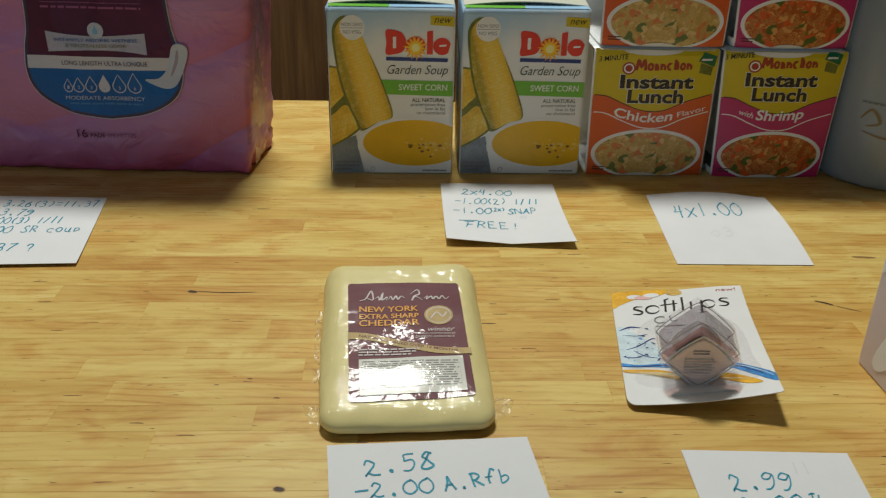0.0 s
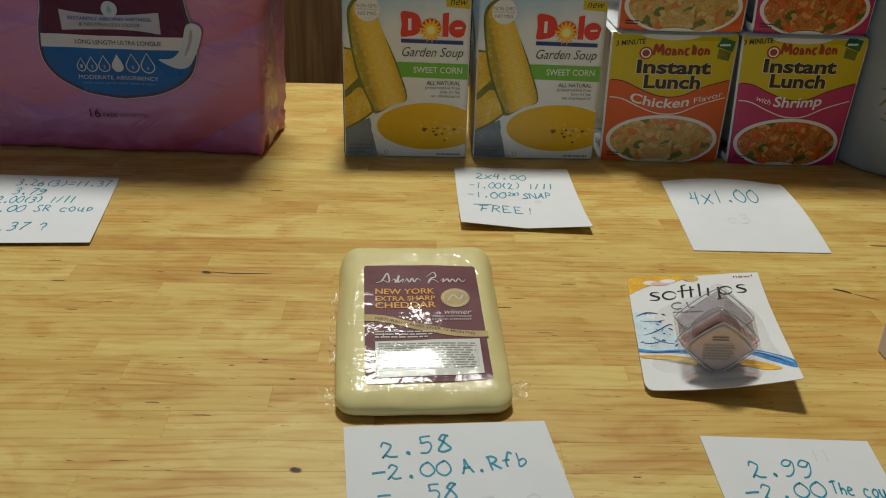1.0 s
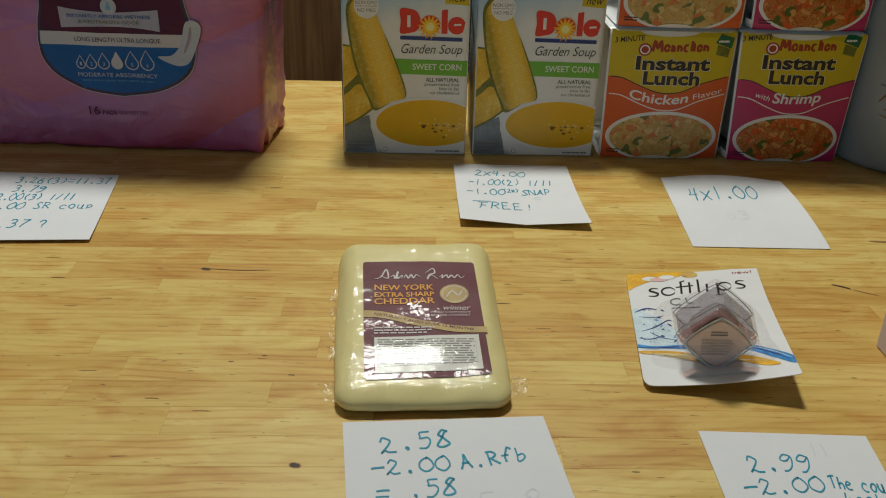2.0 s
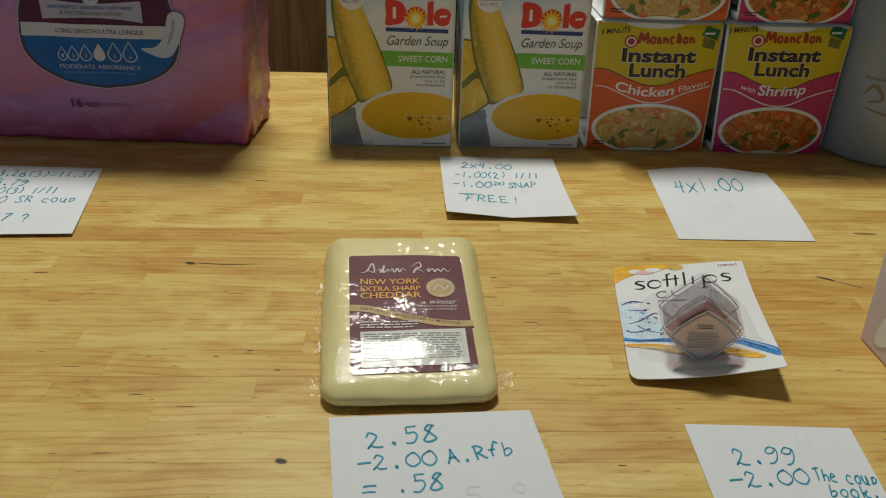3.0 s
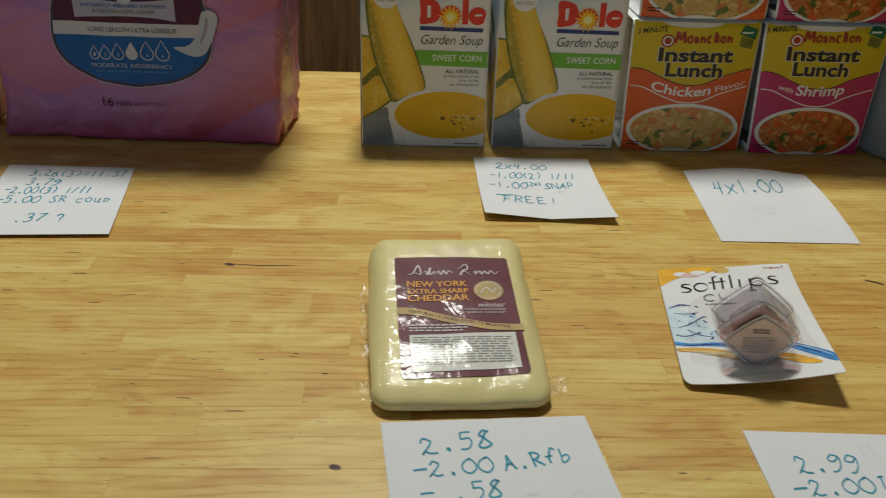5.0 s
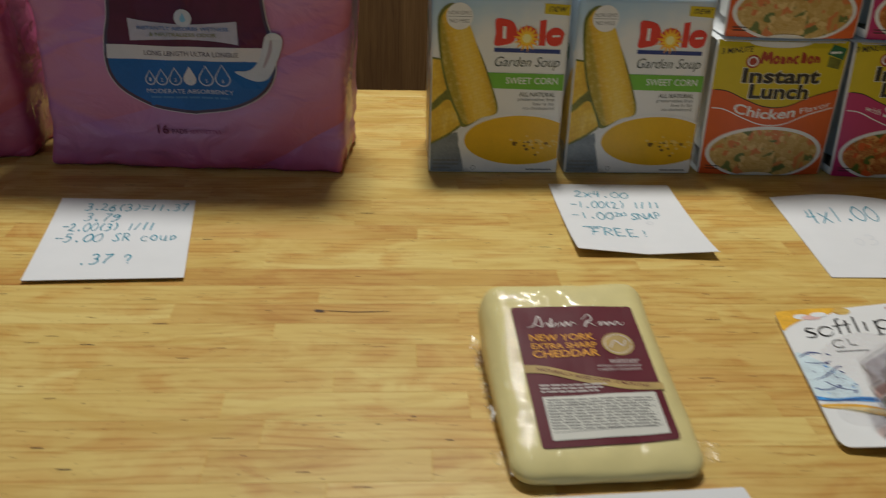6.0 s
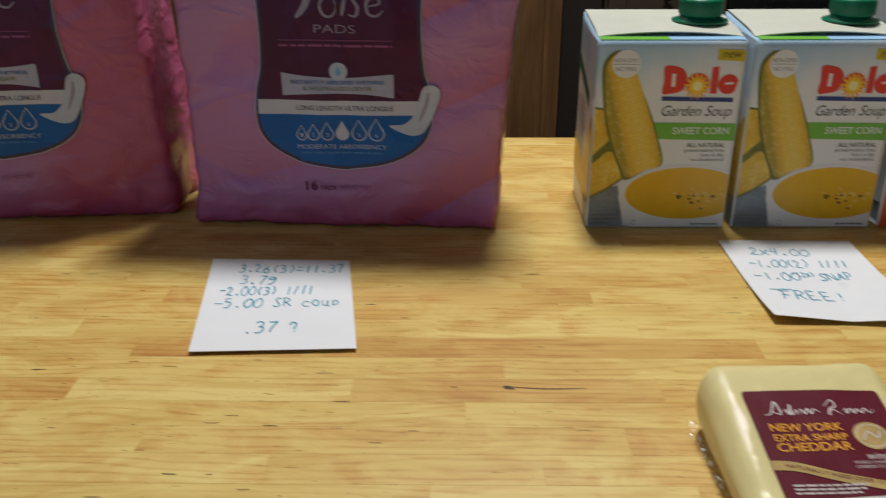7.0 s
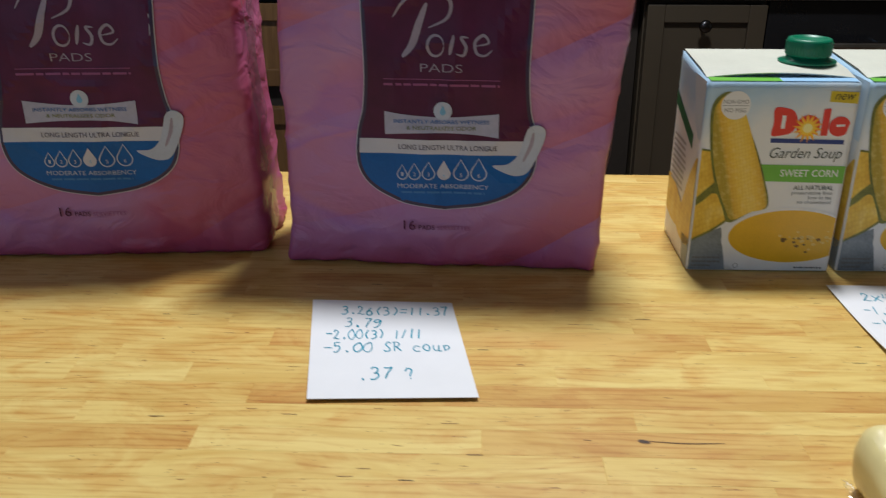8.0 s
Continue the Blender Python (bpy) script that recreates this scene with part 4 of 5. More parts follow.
# ---- noodle cups in printed sleeves ----
def noodle_pack(m, shrimp):
    field, picture = (MAGENTA_INK, SHRIMP) if shrimp else (ORANGE_INK, CHICKEN)
    ob = thing("noodle_cup_pack", m, ("magenta and yellow shrimp" if shrimp else "orange and yellow chicken") + " noodle cup in a printed card sleeve", "noodle cup", "noodle cups")
    W, H, D = 0.0935, 0.101, 0.092

    def bow(u):
        return 0.0035 * (1 - (2 * u / W - 1) ** 2)

    foot = 0.955 if shrimp else 1.022

    def wide(z):
        return foot + (1.048 - foot) * (z / H) ** 1.2

    def place(a, b, c):
        p = rounded((a * W / 2, b * D / 2, c * H / 2), (W / 2, D / 2, H / 2), 0.003)
        z = p.z + H / 2
        x = p.x * wide(z)
        return (x + W / 2, p.y + D / 2 + (bow(p.x + W / 2) * (-1 if b < 0 else 1) if abs(b) > 0.99 else 0), z)
    v, f = gridded_box(16, 8, 14, place)
    f = [q for q in f if not (all(v[i][0] < 0.0032 for i in q) or all(v[i][0] > W - 0.0032 for i in q)) or max(v[i][1] for i in q) < 0.004]
    part("sleeve", mesh_of("sleeve", v, f, WHITE_INK, True), None, ob)
    part("cup", lathe([(0.030, 0.004), (0.033, 0.006), (0.0385, 0.092), (0.0402, 0.094), (0.0402, 0.0965), (0.038, 0.098)], 40, W / 2, D / 2, 1.012), CUP_WHITE, ob, "white foam cup", True)

    def front(u, v, h):
        x = (u - W / 2) * wide(max(0, min(H, v))) + W / 2
        d = 0.0
        for e in (u, W - u, v, H - v):
            if e < 0.003:
                d = max(d, 0.003 - math.sqrt(max(0.0, 0.003 ** 2 - (0.003 - e) ** 2)))
        return Vector((x, -bow(u) - h - 0.0002 + d, v))

    def P(*pairs):
        out = []
        for x, y in pairs:
            left, right = 145 - 40 * (y - 170) / 440, 585 - 60 * (y - 170) / 440
            out.append(((x - left) / (right - left) * W - (0.0026 if shrimp else 0.0), (620 - y) / 455 * H + (0.0046 if shrimp else 0.0014)))
        return out
    art = Art(front, (0.0022, W - 0.0022, 0.0006, H - 0.0005), 0.006)
    art.poly("yellow_field", YELLOW_INK, rect(0.0022, W - 0.0022, 0.04, H), 0.00004)
    wave_a = smooth_line([(0.0, 0.0650), (0.012, 0.0645), (0.026, 0.0585), (0.040, 0.0537), (0.055, 0.0540), (0.070, 0.0605), (0.082, 0.0642), (W, 0.0672)], 5)
    wave_b = [(u, v - 0.0135) for u, v in wave_a]
    art.poly("colour_field", field, rect(0.0, W, 0.0, 0.0500), 0.00008)
    for a, b in zip(wave_a, wave_a[1:]):
        art.poly("colour_field", field, [(a[0], 0.046), (b[0], 0.046), b, a], 0.00008)
    inside = [p for p in wave_a if 0.0028 < p[0] < W - 0.0028]
    art.line("wave_rule", BLACK_INK, inside, 0.0007, 0.00014)
    art.line("wave_rule_white", WHITE_INK, [(u, v - 0.0135) for u, v in inside], 0.0008, 0.00014)
    art.poly("bowl_picture", WHITE_INK, oval(W / 2, 0.0185, 0.0425, 0.0205, 52), 0.00018)
    art.poly("noodle_picture", picture, oval(W / 2, 0.0182, 0.0395, 0.0183, 52), 0.00022)
    for body, x0, x1, y in (("Instant", 230, 482, 305), ("Lunch", 254, 447, 356)):
        (u0, v0), (u1, _) = P((x0, y), (x1, y))
        art.text("lettering_edge", WHITE_INK, body, u0 - 0.0004, v0 - 0.0002, u1 - u0 + 0.0008, 0.0102, 0.00014, thin=0.046)
        art.text("lettering", BLACK_INK, body, u0, v0, u1 - u0, 0.0098, 0.0002, thin=0.036)

    if shrimp:
        art.text("lettering_white", WHITE_INK, "with", 0.016, 0.0525, 0.0118, 0.0042, 0.0002, 0.1, -16)
        art.text("lettering_white", WHITE_INK, "Shrimp", 0.030, 0.0478, 0.0370, 0.0078, 0.0002, 0.1, 0, bend=lambda x: 0.05 * (x - 0.012) ** 2 * 60, thin=0.02)
    else:
        art.text("lettering_white", WHITE_INK, "Chicken", 0.0185, 0.0492, 0.0440, 0.0072, 0.0002, 0.1, 0, bend=lambda x: -0.0045 * math.sin(math.pi * min(1, x / 0.055)), thin=0.02)
        art.text("lettering_white", WHITE_INK, "Flavor", 0.0665, 0.0485, 0.0220, 0.0042, 0.0002, 0.1, 14)
    # maker's mark as plain maroon blocks beside a ring
    (cu, cv), = P((262, 238))
    art.poly("mark_shape", MAROON_INK, oval(cu, cv, 0.0048, 0.0048, 24), 0.00014)
    art.poly("mark_shape_pale", WHITE_INK, oval(cu, cv, 0.0036, 0.0036, 24), 0.00018)
    art.poly("mark_shape", MAROON_INK, oval(cu, cv, 0.0026, 0.0026, 20), 0.00022)
    for x0, x1, y0, y1 in ((287, 322, 208, 244), (325, 346, 220, 243), (349, 364, 220, 244), (368, 388, 220, 242), (391, 411, 219, 242), (415, 433, 206, 241), (436, 455, 219, 241), (458, 478, 218, 240)):
        (ua, va), (ub, vb) = P((x0, y1), (x1, y0))
        mid, tall = (ua + ub) / 2, vb - va
        if x1 - x0 > 30:
            art.line("mark_shape", MAROON_INK, smooth_line([(ua, va), (ua + 0.0012, vb), (mid, va + 0.3 * tall), (ub - 0.0012, vb), (ub, va)], 4), 0.0022, 0.00014)
        elif x0 in (325, 391, 436):
            art.line("mark_shape", MAROON_INK, oval(mid, va + tall / 2, (ub - ua) * 0.40, tall * 0.44, 18, 0 if x0 != 391 else 50, 375 if x0 != 391 else 320), 0.0019, 0.00014)
        else:
            art.line("mark_shape", MAROON_INK, smooth_line([(ua + 0.0006, va), (ua + 0.0006, vb), (ua + 0.0008, va + 0.55 * tall), (mid, va + 0.78 * tall), (ub - 0.0006, va + 0.5 * tall), (ub - 0.0006, va)], 4), 0.0019, 0.00014)
    (u3, v3), = P((163, 218))
    art.text("lettering", BLACK_INK, "3 MINUTE", u3, v3, 0.0205, 0.0038, 0.0002, 0.15, 7, thin=0.015)
    art.poly("badge", DEEP_GREEN, P((500, 212), (520, 182), (566, 196), (556, 232)), 0.00014)
    art.bars("badge_print", WHITE_INK, *P((512, 200))[0], 0.008, 0.0032, 1, 0.00018, 3, 0.0)
    art.poly("badge", HUSK, P((502, 252), (508, 218), (552, 232), (544, 262)), 0.00011)
    art.bars("small_print", BLACK_INK, 0.006, 0.0085, 0.010, 0.004, 2, 0.00026, 3, 0.1)
    art.poly("tab", CUP_WHITE, oval(0.0430, H - 0.0008, 0.0215, 0.0040, 36, 180, 360), 0.00024)
    art.poly("tab", CUP_WHITE, oval(0.043, 0.0004, 0.014, 0.0032, 30, 0, 180), 0.00028)
    art.finish(ob)
    return ob


chicken = noodle_pack(pose(0.2005, 0.0015, 0.0), False)
shrimp = noodle_pack(pose(0.2975, -0.0015, 0.0), True)
copy_thing(chicken, pose(0.2035, 0.004, 0.1015, 0, 0, -0.5))
copy_thing(shrimp, pose(0.3005, 0.002, 0.1015, 0, 0, 0.6))


# ---- packs of pads ----
def pad_pack(m, seed, label):
    ob = thing("pad_pack", m, label, "pad pack", "packs of pads")
    W, D, H = 0.217, 0.086, 0.232
    half = (W / 2, D / 2, H / 2)
    off = Vector((seed * 3.1, seed * 1.7, seed * 5.3))

    def draw_in(z):
        return -0.0065 + (0.020 * (z / H) ** 1.4 if seed == 1 else 0.0095 - 0.010 * z / H)

    def skin(p, a, b, c):
        q = rounded(p, half, 0.0055)
        z = q.z + H / 2
        face = max(0.0, 1 - a ** 4) * max(0.0, 1 - c ** 4)
        s = -1 if b < 0 else 1
        y = q.y + s * (0.0075 * face if abs(b) > 0.9 else 0)
        x = q.x + (0.0005 * (1 - b * b) * (1 - c ** 4) * (1 if a > 0 else -1) if abs(a) > 0.9 else 0)
        side = min(1.0, abs(x) / (W / 2)) ** 4
        x += side * (draw_in(z) if x > 0 else 0.005)
        low = max(0.0, 1 - z / 0.045)
        w = noise.noise(Vector((x * 30, y * 30, z * 24)) + off) * 0.0014
        w += noise.noise(Vector((x * 75, y * 60, z * 42)) + off) * (0.0004 + 0.0030 * low)
        w += (1 - abs(noise.noise(Vector((x * 17 + z * 12, y * 10, z * 26 - x * 20)) + off))) ** 8 * 0.0010
        w += (1 - abs(noise.noise(Vector((x * 24 - z * 20, y * 12, z * 55 + x * 14)) + off))) ** 6 * 0.0022 * low
        y += s * w if abs(b) > 0.5 else 0
        x += (1 if a > 0 else -1) * w * 1.4 if abs(a) > 0.9 else 0
        return Vector((x, y, max(0.0, z)))
    v, f = gridded_box(84, 22, 84, lambda a, b, c: skin((a * W / 2, b * D / 2, c * H / 2), a, b, c))
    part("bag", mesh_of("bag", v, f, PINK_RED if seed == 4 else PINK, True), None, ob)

    lift = 0.0012 if seed == 1 else 0.0042

    def front(u, v, h):
        v += lift
        p = skin((u, -D / 2, v - H / 2), 2 * u / W, -1, 2 * v / H - 1)
        return p + Vector((0, -h - 0.0011, 0))
    art = Art(front, (-0.105, 0.105, 0.004, 0.224), 0.0042)
    edge = [(-0.055, 0.224), (-0.0535, 0.170), (-0.0525, 0.135), (-0.0545, 0.110), (-0.0585, 0.095), (-0.059, 0.074), (-0.050, 0.0595), (-0.028, 0.0490), (0.0, 0.0445)]
    left = smooth_line(edge, 6)
    outline = [(u * 0.945 + 0.0028, v) for u, v in left + [(-u, v) for u, v in reversed(left[:-1])]]
    art.line("label_edge", BAND, outline, 0.0034, 0.00005)
    art.line("label_rule", INKY, outline, 0.0022, 0.0003)
    art.poly("plum_panel", PLUM, [p for p in outline if p[1] > 0.0855] , 0.00014)
    low = [p for p in outline if p[1] <= 0.0905]
    art.poly("cobalt_panel", COBALT, low, 0.00018)
    art.poly("white_band", BAND, [(-0.0530, 0.0812), (0.0584, 0.0812), (0.0580, 0.0906), (-0.0526, 0.0906)], 0.0005)
    art.text("lettering_navy", INKY, "LONG LENGTH ULTRA LONGUE", 0.004, 0.0842, 0.063, 0.0032, 0.0007, align="middle", thin=0.006)
    for u, tall, solid in ((-0.0252, 0.0096, 0), (-0.0173, 0.0108, 0), (-0.0083, 0.0118, 0), (0.0016, 0.0130, 1), (0.0126, 0.0138, 0), (0.0240, 0.0148, 0)):
        r = tall * 0.34
        drop = oval(u, 0.0642 + r, r, r, 16, 155, 385) + [(u, 0.0642 + tall)]
        if solid:
            art.poly("drop", BAND, drop, 0.0007)
        else:
            art.line("drop", PALE, drop + drop[:1], 0.0008, 0.0007)
    for i, u in enumerate((-0.0252, -0.0173, -0.0083, 0.0016, 0.0126, 0.0240)):
        art.text("drop_number", AQUA if i == 3 else PALE, str(i + 1), u, 0.0664, 0.0016, 0.0026, 0.00076, align="middle")
    art.text("lettering_pale", PALE, "MODERATE ABSORBENCY", 0.001, 0.0583, 0.059, 0.0030, 0.0007, align="middle")
    art.bars("small_print", COBALT_PALE, -0.026, 0.0570, 0.054, 0.0030, 1, 0.0007, 5, 0.0)
    art.poly("banner", BANNER, smooth_line([(-0.036, 0.1085), (-0.018, 0.1062), (0.0, 0.1054), (0.018, 0.1062), (0.036, 0.1080)], 5) + smooth_line([(0.036, 0.0925), (0.018, 0.0948), (0.0, 0.0954), (-0.018, 0.0948), (-0.036, 0.0935)], 5), 0.0006)
    art.text("lettering_blue", COBALT, "INSTANTLY ABSORBS WETNESS", 0.0, 0.1014, 0.060, 0.0024, 0.0011, align="middle")
    art.text("lettering_aqua", HUSK, "& NEUTRALIZES ODOR", 0.0, 0.0974, 0.044, 0.0024, 0.0011, align="middle")
    art.poly("drop_badge", PALE, oval(0.001, 0.1095, 0.0058, 0.0058, 28), 0.0007)
    art.poly("drop_badge", AQUA, oval(0.001, 0.1088, 0.0019, 0.0019, 14, 155, 385) + [(0.001, 0.1132)], 0.00076)
    art.line("rule", ROSE, [(-0.036 + 0.006 * i, 0.1290) for i in range(13)], 0.0005, 0.0006)
    art.bars("small_print_rose", ROSE, -0.036, 0.1272, 0.072, 0.0030, 1, 0.0006, 8, 0.0)
    art.text("lettering_silver", SILVER, "PADS", 0.0, 0.1335, 0.026, 0.0052, 0.0006, align="middle", thin=-0.01)
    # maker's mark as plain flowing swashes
    for pts, w in (([(-0.0240, 0.1425), (-0.018, 0.150), (-0.0135, 0.163), (-0.009, 0.1745)], 0.0046), ([(-0.0295, 0.166), (-0.021, 0.177), (-0.006, 0.1805), (0.005, 0.176), (0.0035, 0.166), (-0.008, 0.1600)], 0.0024), (oval(-0.0035, 0.1495, 0.0050, 0.0062, 14) + [(0.0015, 0.1495)], 0.0018), ([(0.0050, 0.1440), (0.0062, 0.150), (0.0075, 0.1560)], 0.0024), ([(0.0165, 0.1545), (0.0120, 0.1545), (0.0150, 0.1490), (0.0135, 0.1440), (0.0090, 0.1450)], 0.0020), ([(0.0200, 0.1495), (0.0285, 0.1515), (0.0255, 0.1560), (0.0205, 0.1520), (0.0215, 0.1455), (0.0265, 0.1440), (0.0310, 0.1475)], 0.0019)):
        art.line("mark_swash", SILVER, smooth_line(pts, 6), w, 0.0006, True)
    # the pictured pad
    art.poly("pad_picture", PALE, smooth_line([(0.0325, 0.0745), (0.042, 0.0755), (0.0485, 0.0815), (0.0515, 0.0900), (0.0545, 0.0990), (0.0600, 0.1015), (0.0650, 0.0985), (0.0650, 0.0920), (0.0605, 0.0800), (0.0550, 0.0705), (0.0480, 0.0680), (0.0400, 0.0700)], 5, True), 0.0008)
    art.line("pad_crease", SILVER, smooth_line([(0.058, 0.0965), (0.0565, 0.088), (0.052, 0.0775)], 6), 0.0024, 0.00086, True)
    art.text("lettering_plum", PLUM, "16", -0.0252, 0.0285, 0.0078, 0.0068, 0.0006)
    art.text("lettering_plum", PLUM, "PADS", -0.0152, 0.0287, 0.0105, 0.0033, 0.0006, thin=0.01)
    art.text("lettering_rose", ROSE, "SERVIETTES", -0.0028, 0.0287, 0.0215, 0.0030, 0.0006)
    art.finish(ob)
    # loose clear film along the right-hand seam
    verts, faces, n = [], [], 40
    for i in range(n + 1):
        z = 0.004 + (H - 0.02) * i / n
        k = noise.noise(Vector((z * 60, seed, 0)))
        for j in range(4):
            y = -D / 2 + 0.012 + j * 0.012
            verts.append((W / 2 + draw_in(z) + 0.0012 + 0.0012 * k + 0.0010 * math.sin(j * 2 + z * 90), y, z))
    for i in range(n):
        for j in range(3):
            faces.append((i * 4 + j, i * 4 + j + 1, i * 4 + j + 5, i * 4 + j + 4))
    part("clear_seam", mesh_of("clear_seam", verts, faces, FILM, True), None, ob, "loose clear film seam")
    return ob


pad_pack(pose(-0.1620, 0.0440, 0, 0, 0, -3.2), 1, "pink plastic pack of sixteen pads beside the soup cartons")
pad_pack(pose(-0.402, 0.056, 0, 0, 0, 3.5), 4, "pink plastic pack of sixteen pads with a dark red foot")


# ---- handwritten notes ----
def note(corners, label, curl, lines, marks=(), ghosts=()):
    """A slip of paper between four table points (far left, far right, near right, near left)."""
    tl, tr, br, bl = [Vector((*c, 0)) for c in corners]
    mid = (tl + tr + br + bl) / 4
    ob = thing("paper_note", pose(mid.x, mid.y, 0), label, "paper note", "price notes")

    def surf(u, v, h):
        p = (bl * (1 - u) + br * u) * (1 - v) + (tl * (1 - u) + tr * u) * v - mid
        return Vector((p.x, p.y, 0.0006 + max(0.0, curl(u, v)) + h))
    verts, faces, n = [], [], 20
    for j in range(n + 1):
        for i in range(n + 1):
            verts.append(surf(i / n, j / n, 0))
    for j in range(n):
        for i in range(n):
            a = j * (n + 1) + i
            faces.append((a, a + 1, a + n + 2, a + n + 1))
    top = len(verts)
    verts += [v - Vector((0, 0, 0.0003)) for v in verts]
    faces += [tuple(top + i for i in reversed(f)) for f in faces]
    rim = [i for i in range(n + 1)] + [(j + 1) * (n + 1) - 1 for j in range(1, n + 1)] + [n * (n + 1) + i for i in range(n - 1, -1, -1)] + [j * (n + 1) for j in range(n - 1, 0, -1)]
    base, m = len(verts), len(rim)
    verts += [verts[i] for i in rim] + [verts[top + i] for i in rim]
    faces += [(base + i, base + m + i, base + m + (i + 1) % m, base + (i + 1) % m) for i in range(m)]
    part("sheet", mesh_of("sheet", verts, faces, PAPER, True), None, ob)
    art = Art(surf, None, None)
    for k, (body, u, v, w, hgt, turn) in enumerate(lines):
        art.written("handwriting", TEAL, body, u, v, w, hgt, k + len(body), turn)
    for pts in marks:
        art.line("handwriting", TEAL, pts, 0.010, 0.00015)
    for body, u, v, w, hgt in ghosts:
        art.written("show_through", GHOST, body, u, v, w, hgt, 5, 3, 0.0001)
    art.finish(ob, {"handwriting": "teal marker handwriting", "show_through": "faint writing showing through the paper"})
    return ob


note([(-0.244, -0.054), (-0.157, -0.055), (-0.141, -0.164), (-0.228, -0.168)], "white paper note with teal sums before the pad packs", lambda u, v: 0.0016 * (1 - v) ** 2 + 0.0006 * (1 - u) * v,
     [("3.26(3)=11.37", 0.20, 0.83, 0.76, 0.095, 1), ("3.79", 0.22, 0.69, 0.26, 0.095, 0), ("-2.00(3) 1/11", 0.10, 0.555, 0.64, 0.095, 2), ("-5.00 SR coup", 0.08, 0.42, 0.84, 0.095, 2), (".37 ?", 0.30, 0.16, 0.36, 0.105, 2)])
note([(0.085, -0.024), (0.171, -0.0245), (0.171, -0.136), (0.086, -0.132)], "white paper note reading free before the soup cartons", lambda u, v: 0.0048 * (1 - v) ** 3 * (0.35 + 0.65 * abs(1 - 2 * u)) + 0.0010 * v * v,
     [("2x4.00", 0.17, 0.80, 0.44, 0.09, -2), ("-1.00(2) 1/11", 0.10, 0.635, 0.72, 0.095, 0), ("-1.00", 0.08, 0.47, 0.32, 0.10, 0), ("(2x)", 0.39, 0.51, 0.13, 0.06, 4), ("SNAP", 0.53, 0.475, 0.25, 0.085, 2), ("FREE!", 0.15, 0.225, 0.46, 0.10, 1)],
     [[(0.12, 0.345), (0.27, 0.35)]], [("8", 0.40, 0.90, 0.09, 0.07), ("o", 0.62, 0.40, 0.08, 0.06)])
note([(0.239, -0.043), (0.328, -0.046), (0.318, -0.160), (0.231, -0.159)], "white paper note curling at its far edge before the noodle cups", lambda u, v: 0.0034 * v ** 3 * math.sin(math.pi * min(1, u * 1.05)) + 0.0030 * max(0, u - 0.8) * 5 * (1 - v) * v * 4,
     [("4x1.00", 0.15, 0.62, 0.58, 0.165, 6)], (), [("o3", 0.36, 0.36, 0.2, 0.12)])
note([(0.027, -0.338), (0.115, -0.334), (0.129, -0.449), (0.040, -0.453)], "white paper note with teal sums before the cheese", lambda u, v: 0.0012 * u * v,
     [("2.58", 0.17, 0.815, 0.36, 0.085, 5), ("-2.00", 0.11, 0.695, 0.38, 0.075, 4), ("A.Rfb", 0.53, 0.715, 0.33, 0.075, 8), ("= .58", 0.12, 0.575, 0.38, 0.080, 2)], (), [("5", 0.56, 0.50, 0.10, 0.09), ("o", 0.78, 0.56, 0.09, 0.07)])
note([(0.182, -0.342), (0.254, -0.346), (0.243, -0.455), (0.179, -0.452)], "white paper note with teal writing before the lip balm", lambda u, v: 0.0010 * u,
     [("2.99", 0.21, 0.765, 0.39, 0.090, 2), ("-2.00", 0.12, 0.635, 0.49, 0.080, 5), ("The coup", 0.63, 0.690, 0.36, 0.066, -3), ("book.", 0.67, 0.612, 0.30, 0.062, -2)], (), [("11", 0.60, 0.86, 0.14, 0.07)])


